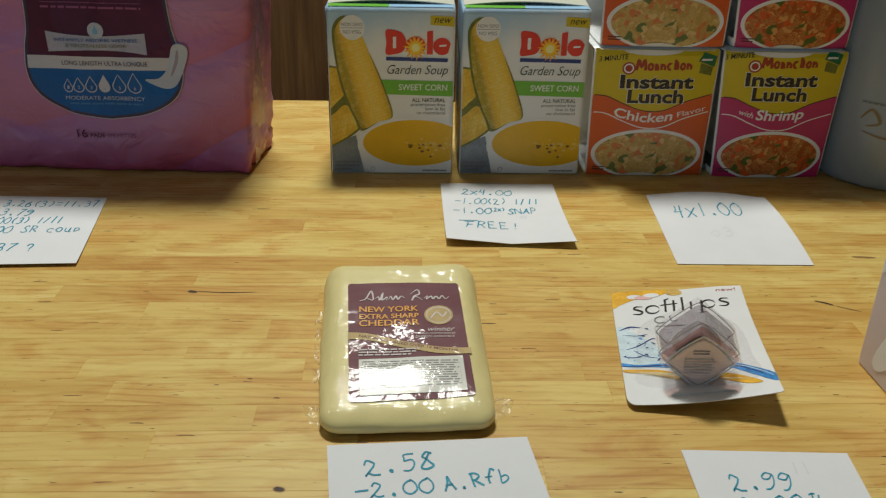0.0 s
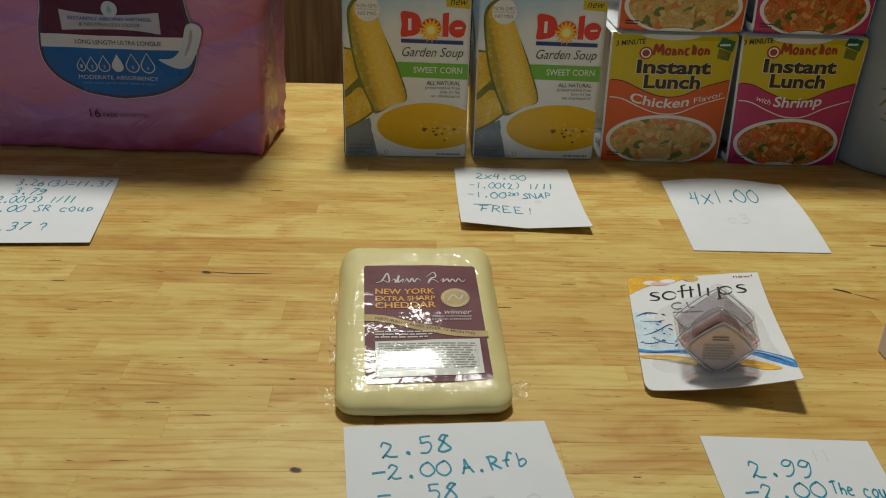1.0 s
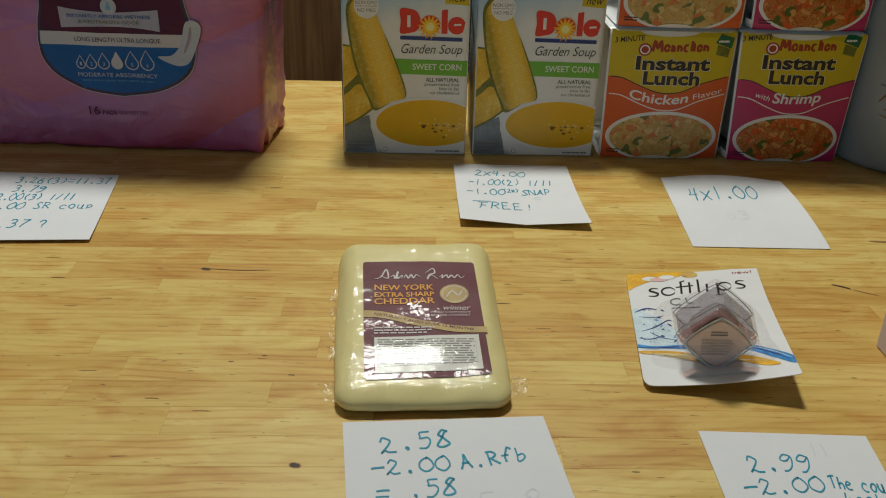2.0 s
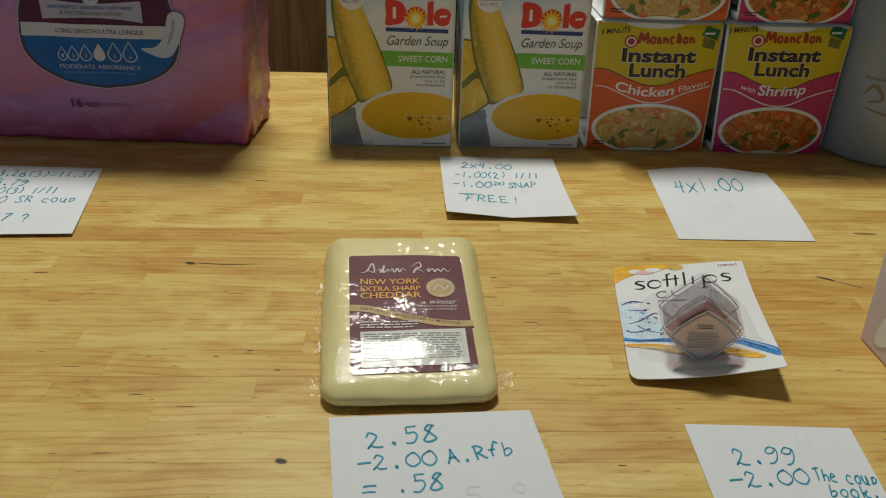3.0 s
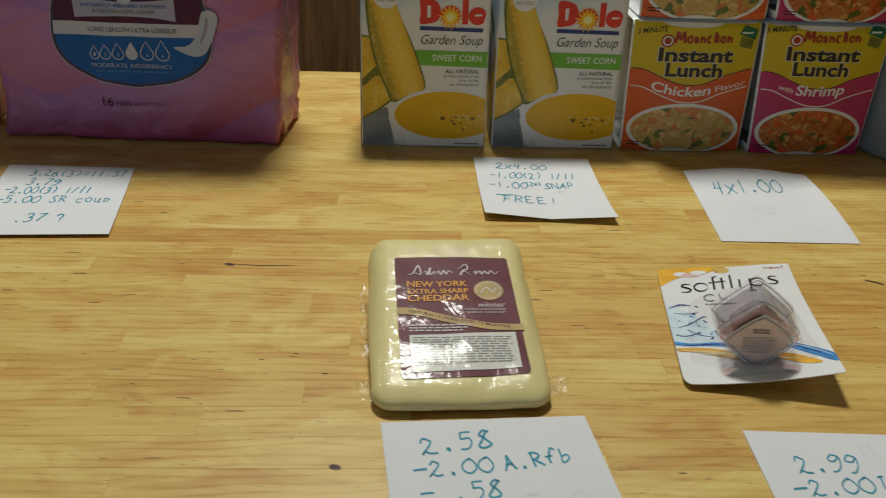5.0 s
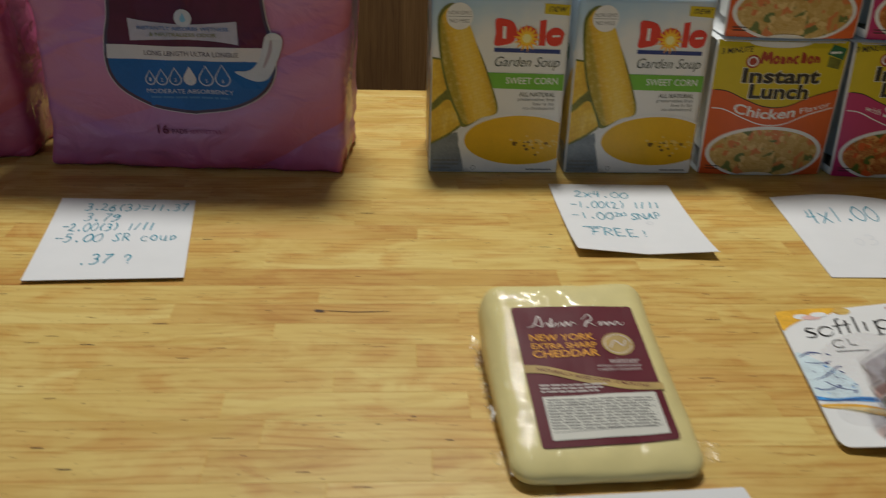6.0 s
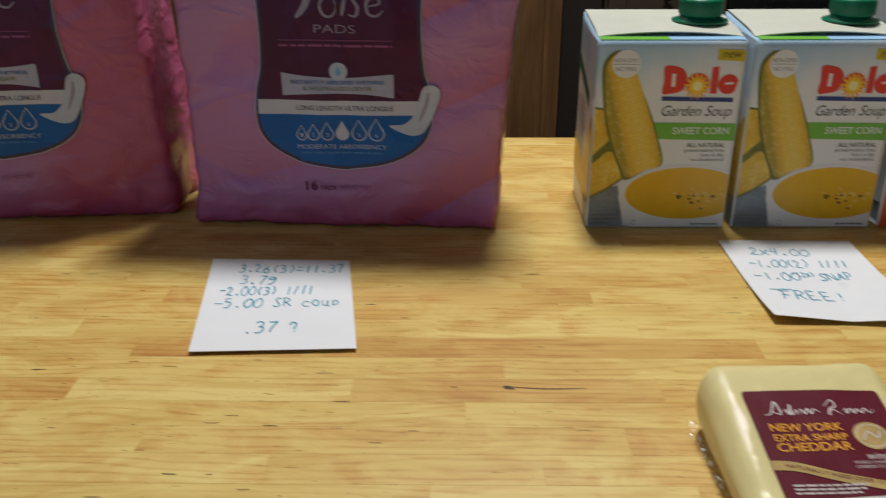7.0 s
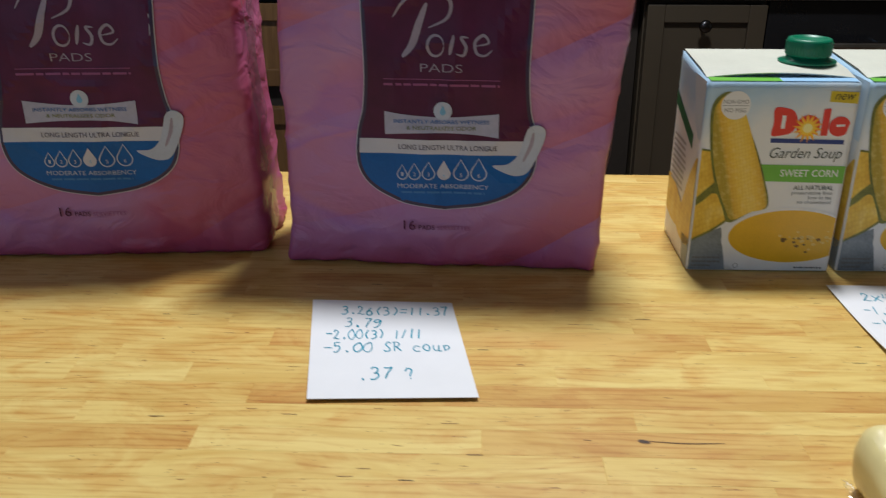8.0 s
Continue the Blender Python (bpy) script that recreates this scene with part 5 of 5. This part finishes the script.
# ---- cheese wedge ----
def cheese(m):
    ob = thing("cheese_wedge", m, "film-wrapped pale cheddar wedge with a maroon label", "cheese")
    HX, HY, R = 0.0405, 0.0555, 0.0098

    def top(y):
        return 0.0219 + 0.243 * y

    def place(a, b, c):
        p = rounded((a * HX, b * HY, c * 0.012), (HX, HY, 0.012), R)
        # one side draws in towards the foot of the wedge
        if p.x < 0:
            p.x *= 1 - 0.045 * max(0.0, -p.y / HY)
        z = (p.z + 0.012) / 0.024
        t = top(p.y)
        w = noise.noise(Vector((p.x * 60, p.y * 60, z * 3))) * 0.0004
        x = p.x * (1 + 0.022 * noise.noise(Vector((3, p.y * 55, z * 4))))
        y = p.y * (1 + 0.012 * noise.noise(Vector((p.x * 55, 7, z * 4))))
        return Vector((x, y, max(0.0, z * t + (w if z > 0.3 else 0))))
    v, f = gridded_box(34, 42, 10, place)
    part("block", mesh_of("block", v, f, CHEESE, True), None, ob)

    def on(u, v, h):
        w = noise.noise(Vector((u * 60, v * 60, 3))) * 0.0004
        return Vector((u, v, top(v) + w + h + 0.0003))

    def P(*pairs):
        out = []
        for x, y in pairs:
            f2 = (y - 28) / 607
            wide = 607 + 78 * f2
            a, b = -0.0268 + (x - 25) / wide * 0.0580, 0.0345 - 0.0775 * f2 * (1 + 0.14 * (1 - f2))
            out.append((a - 0.022 * b, b + 0.022 * a))
        return out
    art = Art(on, None, 0.005)
    art.poly("label", CHEESE_LABEL, P((25, 42), (28, 33), (38, 28), (330, 32), (612, 42), (622, 46), (628, 56), (668, 340), (706, 612), (703, 626), (690, 633), (350, 640), (40, 642), (29, 637), (25, 624), (25, 330)), 0.0001)
    for body, x0, x1, y0, y1 in (("NEW YORK", 85, 405, 152, 180), ("EXTRA SHARP", 85, 407, 191, 215), ("CHEDDAR", 83, 410, 222, 252)):
        (u0, va), (u1, _) = P((x0, y1), (x1, y1))
        vb = P((x0, y0))[0][1]
        art.text("lettering_amber", LABEL_AMBER, body, u0, va, u1 - u0, vb - va, 0.00038, thin=0.012)
    (mu, mv), = P((515, 208))
    art.poly("medallion", LABEL_GOLD, oval(mu, mv, 0.0072, 0.0066, 36), 0.00038)
    art.line("medallion_relief", LABEL_PALE, oval(mu, mv, 0.0060, 0.0054, 30), 0.0004, 0.00042)
    art.line("medallion_relief", LABEL_PALE, smooth_line([(mu - 0.004, mv - 0.002), (mu - 0.001, mv + 0.002), (mu + 0.002, mv - 0.001), (mu + 0.004, mv + 0.002)], 5), 0.0007, 0.00042)
    (wu, wv), = P((448, 292))
    art.text("lettering_pale", LABEL_PALE, "winner", wu, wv, 0.0134, 0.0034, 0.00038, 0.3)
    (wu, wv), = P((384, 306))
    art.text("lettering_pale", LABEL_PALE, "WORLD CHAMPIONSHIP", wu, wv, 0.0198, 0.0012, 0.00038)
    (wu, wv), = P((386, 322))
    art.text("lettering_pale", LABEL_PALE, "CHEESE CONTEST", wu, wv, 0.0194, 0.0013, 0.00038)
    # maker's script as plain strokes
    for pts in (((86, 122), (120, 112), (150, 72), (160, 118), (118, 104)), ((172, 112), (190, 102), (196, 120), (214, 84), (208, 120), (236, 104), (232, 122)), ((244, 120), (256, 102), (268, 120), (284, 102), (296, 120), (312, 104), (334, 118)), ((360, 98), (400, 74), (412, 96), (384, 106), (372, 128), (392, 108), (430, 128)), ((436, 118), (456, 106), (450, 124), (476, 108), (486, 124), (502, 110), (520, 124), (536, 108), (556, 126), (574, 112))):
        art.line("script_mark", LABEL_PALE, smooth_line(P(*pts), 5), 0.0008, 0.00038, True)
    upper = P((24, 282), (110, 288), (220, 312), (340, 340), (480, 368), (600, 380), (686, 384))
    lower = P((24, 316), (110, 322), (220, 346), (340, 374), (480, 402), (600, 412), (690, 414))
    art.poly("ribbon", LABEL_GOLD, smooth_line(upper, 5) + smooth_line(lower, 5)[::-1], 0.00036)
    (ru, rv), (ru2, rv2) = P((80, 312), (622, 402))
    art.text("lettering_dark", CHEESE_LABEL, "NATURALLY AGED OVER 12 MONTHS", ru, rv, (ru2 - ru) * 1.01, 0.0016, 0.00042, 0, math.degrees(math.atan2(rv2 - rv, ru2 - ru)), bend=lambda a: 0.0006 * math.cos(a * 95), thin=0.01)
    (bu, bv), = P((80, 366))
    art.bars("small_print", LABEL_PALE, bu, bv, 0.035, 0.0052, 3, 0.00038, 12, 0.35)
    art.poly("panel", LABEL_WHITE, P((80, 424), (640, 422), (662, 604), (84, 612)), 0.00036)
    (bu, bv), (bu2, bv2) = P((98, 432), (628, 576))
    art.bars("panel_print", LABEL_INK, bu, bv, 0.046, bv - bv2, 11, 0.0004, 21, 0.08)
    art.line("panel_rule", LABEL_INK, P((94, 462), (622, 458), (634, 566), (96, 578), (94, 462)), 0.0003, 0.00042)
    art.finish(ob)
    # crimped film ears at the corners and along one side
    for cx, cy, ang, ln in ((0.0395, -0.042, -20, 0.009), (-0.0375, -0.044, 200, 0.008), (-0.0390, 0.040, 172, 0.006), (-0.0395, 0.024, 178, 0.005), (-0.0392, 0.006, 183, 0.005), (-0.0388, -0.014, 186, 0.005)):
        verts, faces = [], []
        for i in range(9):
            for j in range(6):
                s, t = i / 8 - 0.5, j / 5
                verts.append((t * ln, s * 0.018 * (1 - 0.35 * t), 0.005 + 0.0035 * noise.noise(Vector((s * 9, t * 4, ang))) + 0.002 * t))
        for i in range(8):
            for j in range(5):
                faces.append((i * 6 + j, i * 6 + j + 1, i * 6 + j + 7, i * 6 + j + 6))
        ear = part("film_ear", mesh_of("film_ear", verts, faces, FILM, True), None, ob, "crumpled clear film")
        ear.matrix_basis = pose(cx, cy, 0.0, 0, 0, ang)
    return ob


cheese(pose(0.0595, -0.2765, 0, 0, 0, 2.5))


# ---- lip balm on a blister card ----
def balm_card():
    TL, TR, BR, BL = Vector((0.1800, -0.1985, 0.0040)), Vector((0.2600, -0.1905, 0.0075)), Vector((0.2345, -0.3185, 0.0140)), Vector((0.1650, -0.3118, 0.0040))
    mid = Vector((0.209, -0.262, 0))
    ob = thing("lip_balm_card", pose(mid.x, mid.y, 0), "white blister card holding a pink cube of lip balm", "lip balm")

    def surf(u, v, h):
        p = (BL * (1 - u) + BR * u) * (1 - v) + (TL * (1 - u) + TR * u) * v - mid
        return Vector((p.x, p.y, 0.0012 + 0.0018 * max(0.0, 1 - v) + 0.0120 * max(0.0, u) ** 1.6 * max(0.0, 1 - v) ** 1.5 + 0.0030 * max(0.0, v - 0.7) + h))

    def outline(n=6):
        pts = [(0.0, 0.055), (0.0, 0.875), (0.0, 0.955)]
        pts += [(0.09, 0.985), (0.30, 0.985)]
        pts += [(0.55, 0.985), (0.80, 1.0), (1.0, 1.0)]
        pts += [(1.0, 0.9 - 0.1 * i) for i in range(9)]
        pts += [(1 - 0.02 * (1 - math.cos(a * math.pi / 2 / n)), 0.014 * (1 - math.sin(a * math.pi / 2 / n))) for a in range(n + 1)]
        pts += [(0.9 - 0.1 * i, 0.0) for i in range(9)]
        pts += [(0.055 - 0.055 * math.sin(a * math.pi / 2 / n), 0.06 * (1 - math.cos(a * math.pi / 2 / n))) for a in range(n + 1)]
        return pts
    sheet = Art(surf, None, 0.1)
    sheet.poly("card", CARD, outline(), 0.0)
    sheet.poly("card", CARD, outline(), -0.0004)
    rim = outline()
    for a, b in zip(rim, rim[1:] + rim[:1]):
        vs, fs = sheet.sets[("card", CARD.name)]
        k = len(vs)
        vs += [surf(*a, 0.0), surf(*b, 0.0), surf(*b, -0.0004), surf(*a, -0.0004)]
        fs.append((k, k + 1, k + 2, k + 3))
    sheet.finish(ob)
    art = Art(surf, (0.0, 1.0, 0.0, 1.0), 0.1)
    art.poly("orange_corner", CARD_ORANGE, smooth_line([(0.0, 0.955), (0.09, 0.985), (0.44, 0.985), (0.36, 0.93), (0.18, 0.90), (0.06, 0.85), (0.0, 0.82)], 4, True), 0.00012)
    art.poly("petal_picture", WHITE_INK, oval(0.17, 0.925, 0.055, 0.022, 20), 0.0002)
    art.poly("petal_picture", CARD_PINK, oval(0.24, 0.915, 0.07, 0.020, 20), 0.00024)
    art.poly("petal_picture", WHITE_INK, oval(0.30, 0.935, 0.06, 0.020, 20), 0.00028)
    art.poly("hang_hole", STAVE_FAR, oval(0.475, 0.955, 0.062, 0.030, 24), 0.00014)
    # word mark as plain black bowls and stems, rising a little along the card
    mark = Art(lambda u, v, h: surf(0.155 + (u - 0.155) * 0.95, v + 0.075 * (u - 0.22), h))
    for u, w in ((0.30, 0.105), (0.745, 0.105)):
        mark.line("mark_shape", BLACK_INK, oval(u, 0.790, w * 0.5, 0.037, 28), 0.015, 0.00016, True)
    for u in (0.185, 0.872):
        mark.line("mark_shape", BLACK_INK, smooth_line([(u + 0.040, 0.824), (u - 0.010, 0.830), (u - 0.030, 0.812), (u + 0.004, 0.794), (u + 0.032, 0.775), (u + 0.010, 0.756), (u - 0.045, 0.762)], 5), 0.017, 0.00016, True)
    for u, t in ((0.398, 0.115), (0.465, 0.105), (0.535, 0.125), (0.600, 0.075), (0.682, 0.115)):
        low = 0.755 if u < 0.65 else 0.715
        mark.line("mark_shape", BLACK_INK, [(u, low), (u + 0.006, low + t * 0.5), (u + 0.010, low + t)], 0.017, 0.00016)
    mark.line("mark_shape", BLACK_INK, [(0.365, 0.822), (0.50, 0.826)], 0.010, 0.00016)
    mark.line("mark_shape", BLACK_INK, [(0.398, 0.868), (0.440, 0.880)], 0.012, 0.00016, True)
    ring = oval(0.345, 0.685, 0.045, 0.030, 20, 40, 320)
    mark.line("mark_shape", GREY_INK, ring, 0.010, 0.00016)
    mark.line("mark_shape", GREY_INK, [(0.42, 0.715), (0.425, 0.665), (0.47, 0.66)], 0.010, 0.00016)
    mark.line("mark_shape", GREY_INK, [(0.66, 0.715), (0.72, 0.715)], 0.010, 0.00016)
    mark.finish(ob)
    art.bars("small_print", GREY_INK, 0.29, 0.645, 0.22, 0.02, 1, 0.00016, 3, 0.1)
    art.text("lettering_pink", MAROON_INK, "new!", 0.80, 0.95, 0.15, 0.030, 0.00016)
    # water splash and orange swash
    art.poly("splash_picture", CARD_PALE, smooth_line([(0.0, 0.62), (0.10, 0.60), (0.22, 0.50), (0.30, 0.40), (0.26, 0.30), (0.0, 0.30)], 4, True), 0.00012)
    for pts, w in ((((0.02, 0.60), (0.10, 0.635), (0.18, 0.625)), 0.011), (((0.04, 0.56), (0.14, 0.55), (0.22, 0.565)), 0.006), (((0.05, 0.43), (0.14, 0.46), (0.24, 0.52), (0.27, 0.515)), 0.009), (((0.10, 0.42), (0.18, 0.37), (0.27, 0.35)), 0.007), (((0.02, 0.37), (0.10, 0.36), (0.2, 0.39)), 0.008)):
        art.line("splash_line", NAVY_INK, smooth_line(list(pts), 5), w, 0.00018, True)
    drops = random.Random(8)
    for k in range(26):
        u, v, r = drops.uniform(0.03, 0.30), drops.uniform(0.33, 0.63), drops.uniform(0.003, 0.009)
        art.poly("splash_drop", NAVY_INK if k % 3 else CARD_BLUE, oval(u, v, r * drops.uniform(1.0, 2.6), r * 0.7, 9, turn=drops.uniform(-40, 40)), 0.0002 + 0.00001 * (k % 4))
    art.poly("water_picture", CARD_BLUE, smooth_line([(0.0, 0.315), (0.12, 0.30), (0.30, 0.305), (0.50, 0.275), (0.72, 0.285), (0.88, 0.225), (1.0, 0.15), (0.99, 0.09), (0.86, 0.165), (0.70, 0.245), (0.48, 0.25), (0.25, 0.278), (0.0, 0.288)], 5, True), 0.00018)
    art.poly("swash_picture", CARD_ORANGE, smooth_line([(0.02, 0.262), (0.25, 0.255), (0.45, 0.205), (0.70, 0.195), (0.90, 0.105), (0.80, 0.10), (0.60, 0.165), (0.38, 0.170), (0.20, 0.225), (0.03, 0.238)], 5, True), 0.00022)
    for k in range(7):
        y0 = 0.245 - 0.012 * k
        art.line("swash_picture", CARD_CREAM, smooth_line([(0.04 + 0.05 * k, y0), (0.25 + 0.06 * k, y0 - 0.012), (0.42 + 0.07 * k, y0 - 0.040)], 5), 0.007, 0.00026, True)
    art.line("water_picture", NAVY_INK, smooth_line([(0.0, 0.290), (0.12, 0.284), (0.28, 0.290), (0.50, 0.262)], 5), 0.008, 0.00024, True)
    art.line("water_picture", NAVY_INK, smooth_line([(0.62, 0.272), (0.74, 0.262), (0.88, 0.190), (0.97, 0.125)], 5), 0.008, 0.00024, True)
    art.line("water_picture", CARD_PALE, smooth_line([(0.66, 0.268), (0.80, 0.245), (0.92, 0.185), (0.99, 0.130)], 5), 0.006, 0.00026, True)
    art.bars("small_print", CARD_PALE, 0.30, 0.075, 0.42, 0.03, 1, 0.00016, 4, 0.0)
    art.finish(ob)

    # the cube lies with one corner up, its end towards the near edge
    C = Vector((0.1995, -0.3035, 0.0205)) - mid
    N = Vector((-0.13, -0.96, -0.19)).normalized()
    B = Vector((-0.10, -0.16, 0.97))
    B = (B - N * B.dot(N)).normalized()
    A = B.cross(N)

    def prism(hu, hv, front, back, flare, r, name, material, label, parent=ob, smooth=False, cut=0.0055):
        """A corner-up block between two planes along the cube's axis."""
        verts, faces, n = [], [], 0
        ring = []
        for k in range(4):
            a0 = k * 90
            for s in range(-2, 3):
                t = s / 2 * r
                a = radians(a0)
                u, v = math.cos(a), math.sin(a)
                ring.append((u * (1 - abs(r) * 0.35) + -math.sin(a) * t * 0.9 - u * abs(t) * 0.55, v * (1 - abs(r) * 0.35) + math.cos(a) * t * 0.9 - v * abs(t) * 0.55))
        n = len(ring)
        depths = [(front, 0.93), (front - 0.0012, 1.0), (back, 1.0 + flare)]
        for d, s in depths:
            verts += [C + A * (hu * s * u) + B * (hv * s * v) + N * d for u, v in ring]
        for k in range(len(depths) - 1):
            for i in range(n):
                faces.append((k * n + i, (k + 1) * n + i, (k + 1) * n + (i + 1) % n, k * n + (i + 1) % n))
        faces.append(tuple(range(n)))
        faces.append(tuple(reversed(range((len(depths) - 1) * n, len(depths) * n))))
        bm = bmesh.new()
        vs = [bm.verts.new(v) for v in verts]
        for f in faces:
            bm.faces.new([vs[i] for i in f])
        bmesh.ops.bisect_plane(bm, geom=bm.verts[:] + bm.edges[:] + bm.faces[:], plane_co=(0, 0, cut), plane_no=(0, 0, -1), clear_outer=True)
        bmesh.ops.holes_fill(bm, edges=[e for e in bm.edges if e.is_boundary], sides=0)
        bmesh.ops.recalc_face_normals(bm, faces=bm.faces[:])
        return part(name, bm, material, parent, label, smooth)
    prism(0.0180, 0.0180, -0.0010, -0.0062, 0.0, 0.07, "balm_body", BALM_CLEAR, "translucent rose plastic balm cube")
    prism(0.0182, 0.0182, -0.0066, -0.0215, 0.0, 0.10, "balm_cap", BALM_CAP, "smoky clear cap")
    shell = prism(0.0196, 0.0196, 0.0014, -0.0250, 0.03, 0.12, "blister", BLISTER, "clear plastic blister", cut=0.0026)
    shell.visible_shadow = False
    prism(0.0128, 0.0128, -0.0076, -0.0170, 0.0, 0.30, "balm_insert", BALM_INSERT, "pale grey inner cup")
    face = Art(lambda u, v, h: C + A * u + B * v + N * (-0.0010 + h), None)

    def diamond(r, soft):
        """A square standing on its corner, its corners rounded."""
        return [(r * math.copysign(abs(math.cos(radians(t))) ** soft, math.cos(radians(t))), r * math.copysign(abs(math.sin(radians(t))) ** soft, math.sin(radians(t)))) for t in range(0, 360, 9)]
    face.poly("balm_base", BALM_SIDE, diamond(0.0150, 1.65), 0.0002)
    # both rim lines put the edge highlights into pale colour
    face.line("balm_rim", BALM_RIM_LIGHT, diamond(0.0160, 1.7) + [(0.0160, 0)], 0.0009, 0.0005)
    face.poly("balm_label", BALM_LABEL, diamond(0.0138, 1.6), 0.0004)
    face.line("balm_rim", BALM, diamond(0.0138, 1.6) + [(0.0138, 0)], 0.0006, 0.0006)
    face.bars("balm_print", GREY_INK, -0.0040, 0.0080, 0.0080, 0.0034, 2, 0.0007, 4, 0.3)
    face.bars("balm_print", FAINT_INK, -0.0075, 0.0030, 0.0150, 0.0105, 6, 0.0007, 7, 0.35)
    face.finish(ob)
    # pale lines stand for the bright edges of the clear cap
    for d in (-0.0070, -0.0218):
        ring = Art(lambda u, v, h, d=d: C + A * u + B * v + N * d)
        shape = diamond(0.0186, 1.7)
        ring.line("cap_ring", BALM_INSERT, [p for p in shape + shape[:1] if p[1] > -0.009], 0.0005)
        ring.finish(ob, {"cap_ring": "pale moulded ring in the clear cap"})
    flange = Art(lambda u, v, h: surf(0.5 + u, 0.42 + v, h), None, 0.1)
    flange.poly("blister_flange", BLISTER, smooth_line([(-0.36, -0.30), (0.36, -0.30), (0.40, -0.1), (0.36, 0.20), (0.10, 0.33), (-0.10, 0.33), (-0.33, 0.20), (-0.39, -0.1)], 5, True), 0.0008)
    flange.finish(ob, {"blister_flange": "clear plastic flange"})
    for c in ob.children:
        if c.name.startswith("blister_flange"):
            c.visible_shadow = False
    return ob


balm_card()


# ---- bottle and pink box ----
def bottle(m):
    ob = thing("shampoo_bottle", m, "pale blue-white oval bottle with bronze lettering", "bottle")
    prof = [(0.046, 0.0), (0.0495, 0.002), (0.051, 0.006), (0.051, 0.05), (0.0505, 0.11), (0.049, 0.15), (0.044, 0.175), (0.034, 0.192), (0.020, 0.200), (0.0195, 0.206)]
    part("body", lathe(prof, 64, 0, 0, 1.0, 1.15), BOTTLE, ob, "", True)
    part("cap", lathe([(0.022, 0.2065), (0.023, 0.208), (0.023, 0.232), (0.021, 0.235)], 40), GOLD_INK, ob, "bronze cap", True)

    def skin(u, v, h):
        a = u / 0.046 - math.pi / 2
        return Vector(((0.0512 + h) * math.cos(a), (0.0512 + h) * 1.15 * math.sin(a), v))
    art = Art(skin)
    # mark: plain curved strokes, upside down as the bottle stands
    def turn(pts):
        return [(u - 0.021, v + 0.006) for u, v in pts]
    for pts, w in (([(-0.026, 0.048), (-0.020, 0.056), (-0.014, 0.047), (-0.022, 0.043)], 0.0022), ([(-0.010, 0.055), (-0.006, 0.045), (-0.001, 0.055)], 0.0020), ([(0.006, 0.046), (0.012, 0.055), (0.017, 0.046), (0.008, 0.043)], 0.0022)):
        art.line("mark_shape", GOLD_INK, smooth_line(turn(pts), 6), w, 0.0003, True)
    art.line("mark_swash", GOLD_INK, smooth_line(turn([(-0.024, 0.039), (-0.010, 0.036), (0.008, 0.038), (0.020, 0.043)]), 6), 0.0018, 0.0003, True)
    art.bars("small_print", GREY_INK, -0.048, 0.0685, 0.028, 0.003, 1, 0.0003, 3, 0.1)
    art.poly("orange_mark", ORANGE_INK, rect(-0.012, 0.010, 0.122, 0.130), 0.0003)
    art.finish(ob)
    return ob


bottle(pose(0.4425, 0.020, 0, 0, 0, 8))

box = thing("blush_box", pose(0.2940, -0.271, 0, 0, 0, 1.5), "blush-pink cardboard box with pale leaf shapes", "box")
part("carton", block(0, 0.070, -0.075, 0, 0, 0.125, 0.0012), BOX_PINK, box)
leaf = Art(lambda u, v, h: Vector((-h, -u, v)), (0.0012, 0.0738, 0.0012, 0.1238), None)
leaf.poly("pale_leaf", WHITE_INK, smooth_line([(0.012, 0.010), (0.020, 0.030), (0.034, 0.052), (0.040, 0.040), (0.030, 0.018), (0.018, 0.006)], 5, True), 0.0003)
leaf.poly("pale_leaf", WHITE_INK, smooth_line([(0.0, 0.052), (0.020, 0.064), (0.050, 0.070), (0.050, 0.074), (0.020, 0.069), (0.0, 0.058)], 5, True), 0.0003)
leaf.poly("pale_leaf", WHITE_INK, smooth_line([(0.040, 0.080), (0.060, 0.110), (0.070, 0.100), (0.056, 0.078)], 5, True), 0.0003)
leaf.finish(box)


# ---- the staves of the table top ----
# staves of browner heartwood
HEARTWOOD = [(-0.045, -0.190), (-0.257, -0.164), (-0.295, -0.206), (-0.025, -0.098), (0.232, -0.332), (0.270, -0.240), (0.300, -0.215), (0.290, -0.262), (0.310, -0.280)]
cache = {}
for x0, x1, y0, y1 in near:
    heart = any(x0 <= u < x1 and y0 <= v < y1 for u, v in HEARTWOOD)
    key = (round(x1 - x0, 3), heart)
    if key not in cache:
        v, f = [], []
        stave_box(0, x1 - x0, 0, PITCH, v, f)
        cache[key] = mesh_of("stave", v, f, STAVE_HEART if heart else STAVE)
    ob = new("stave", cache[key])
    ob.parent = table
    ob.location = (x0, y0, 0)
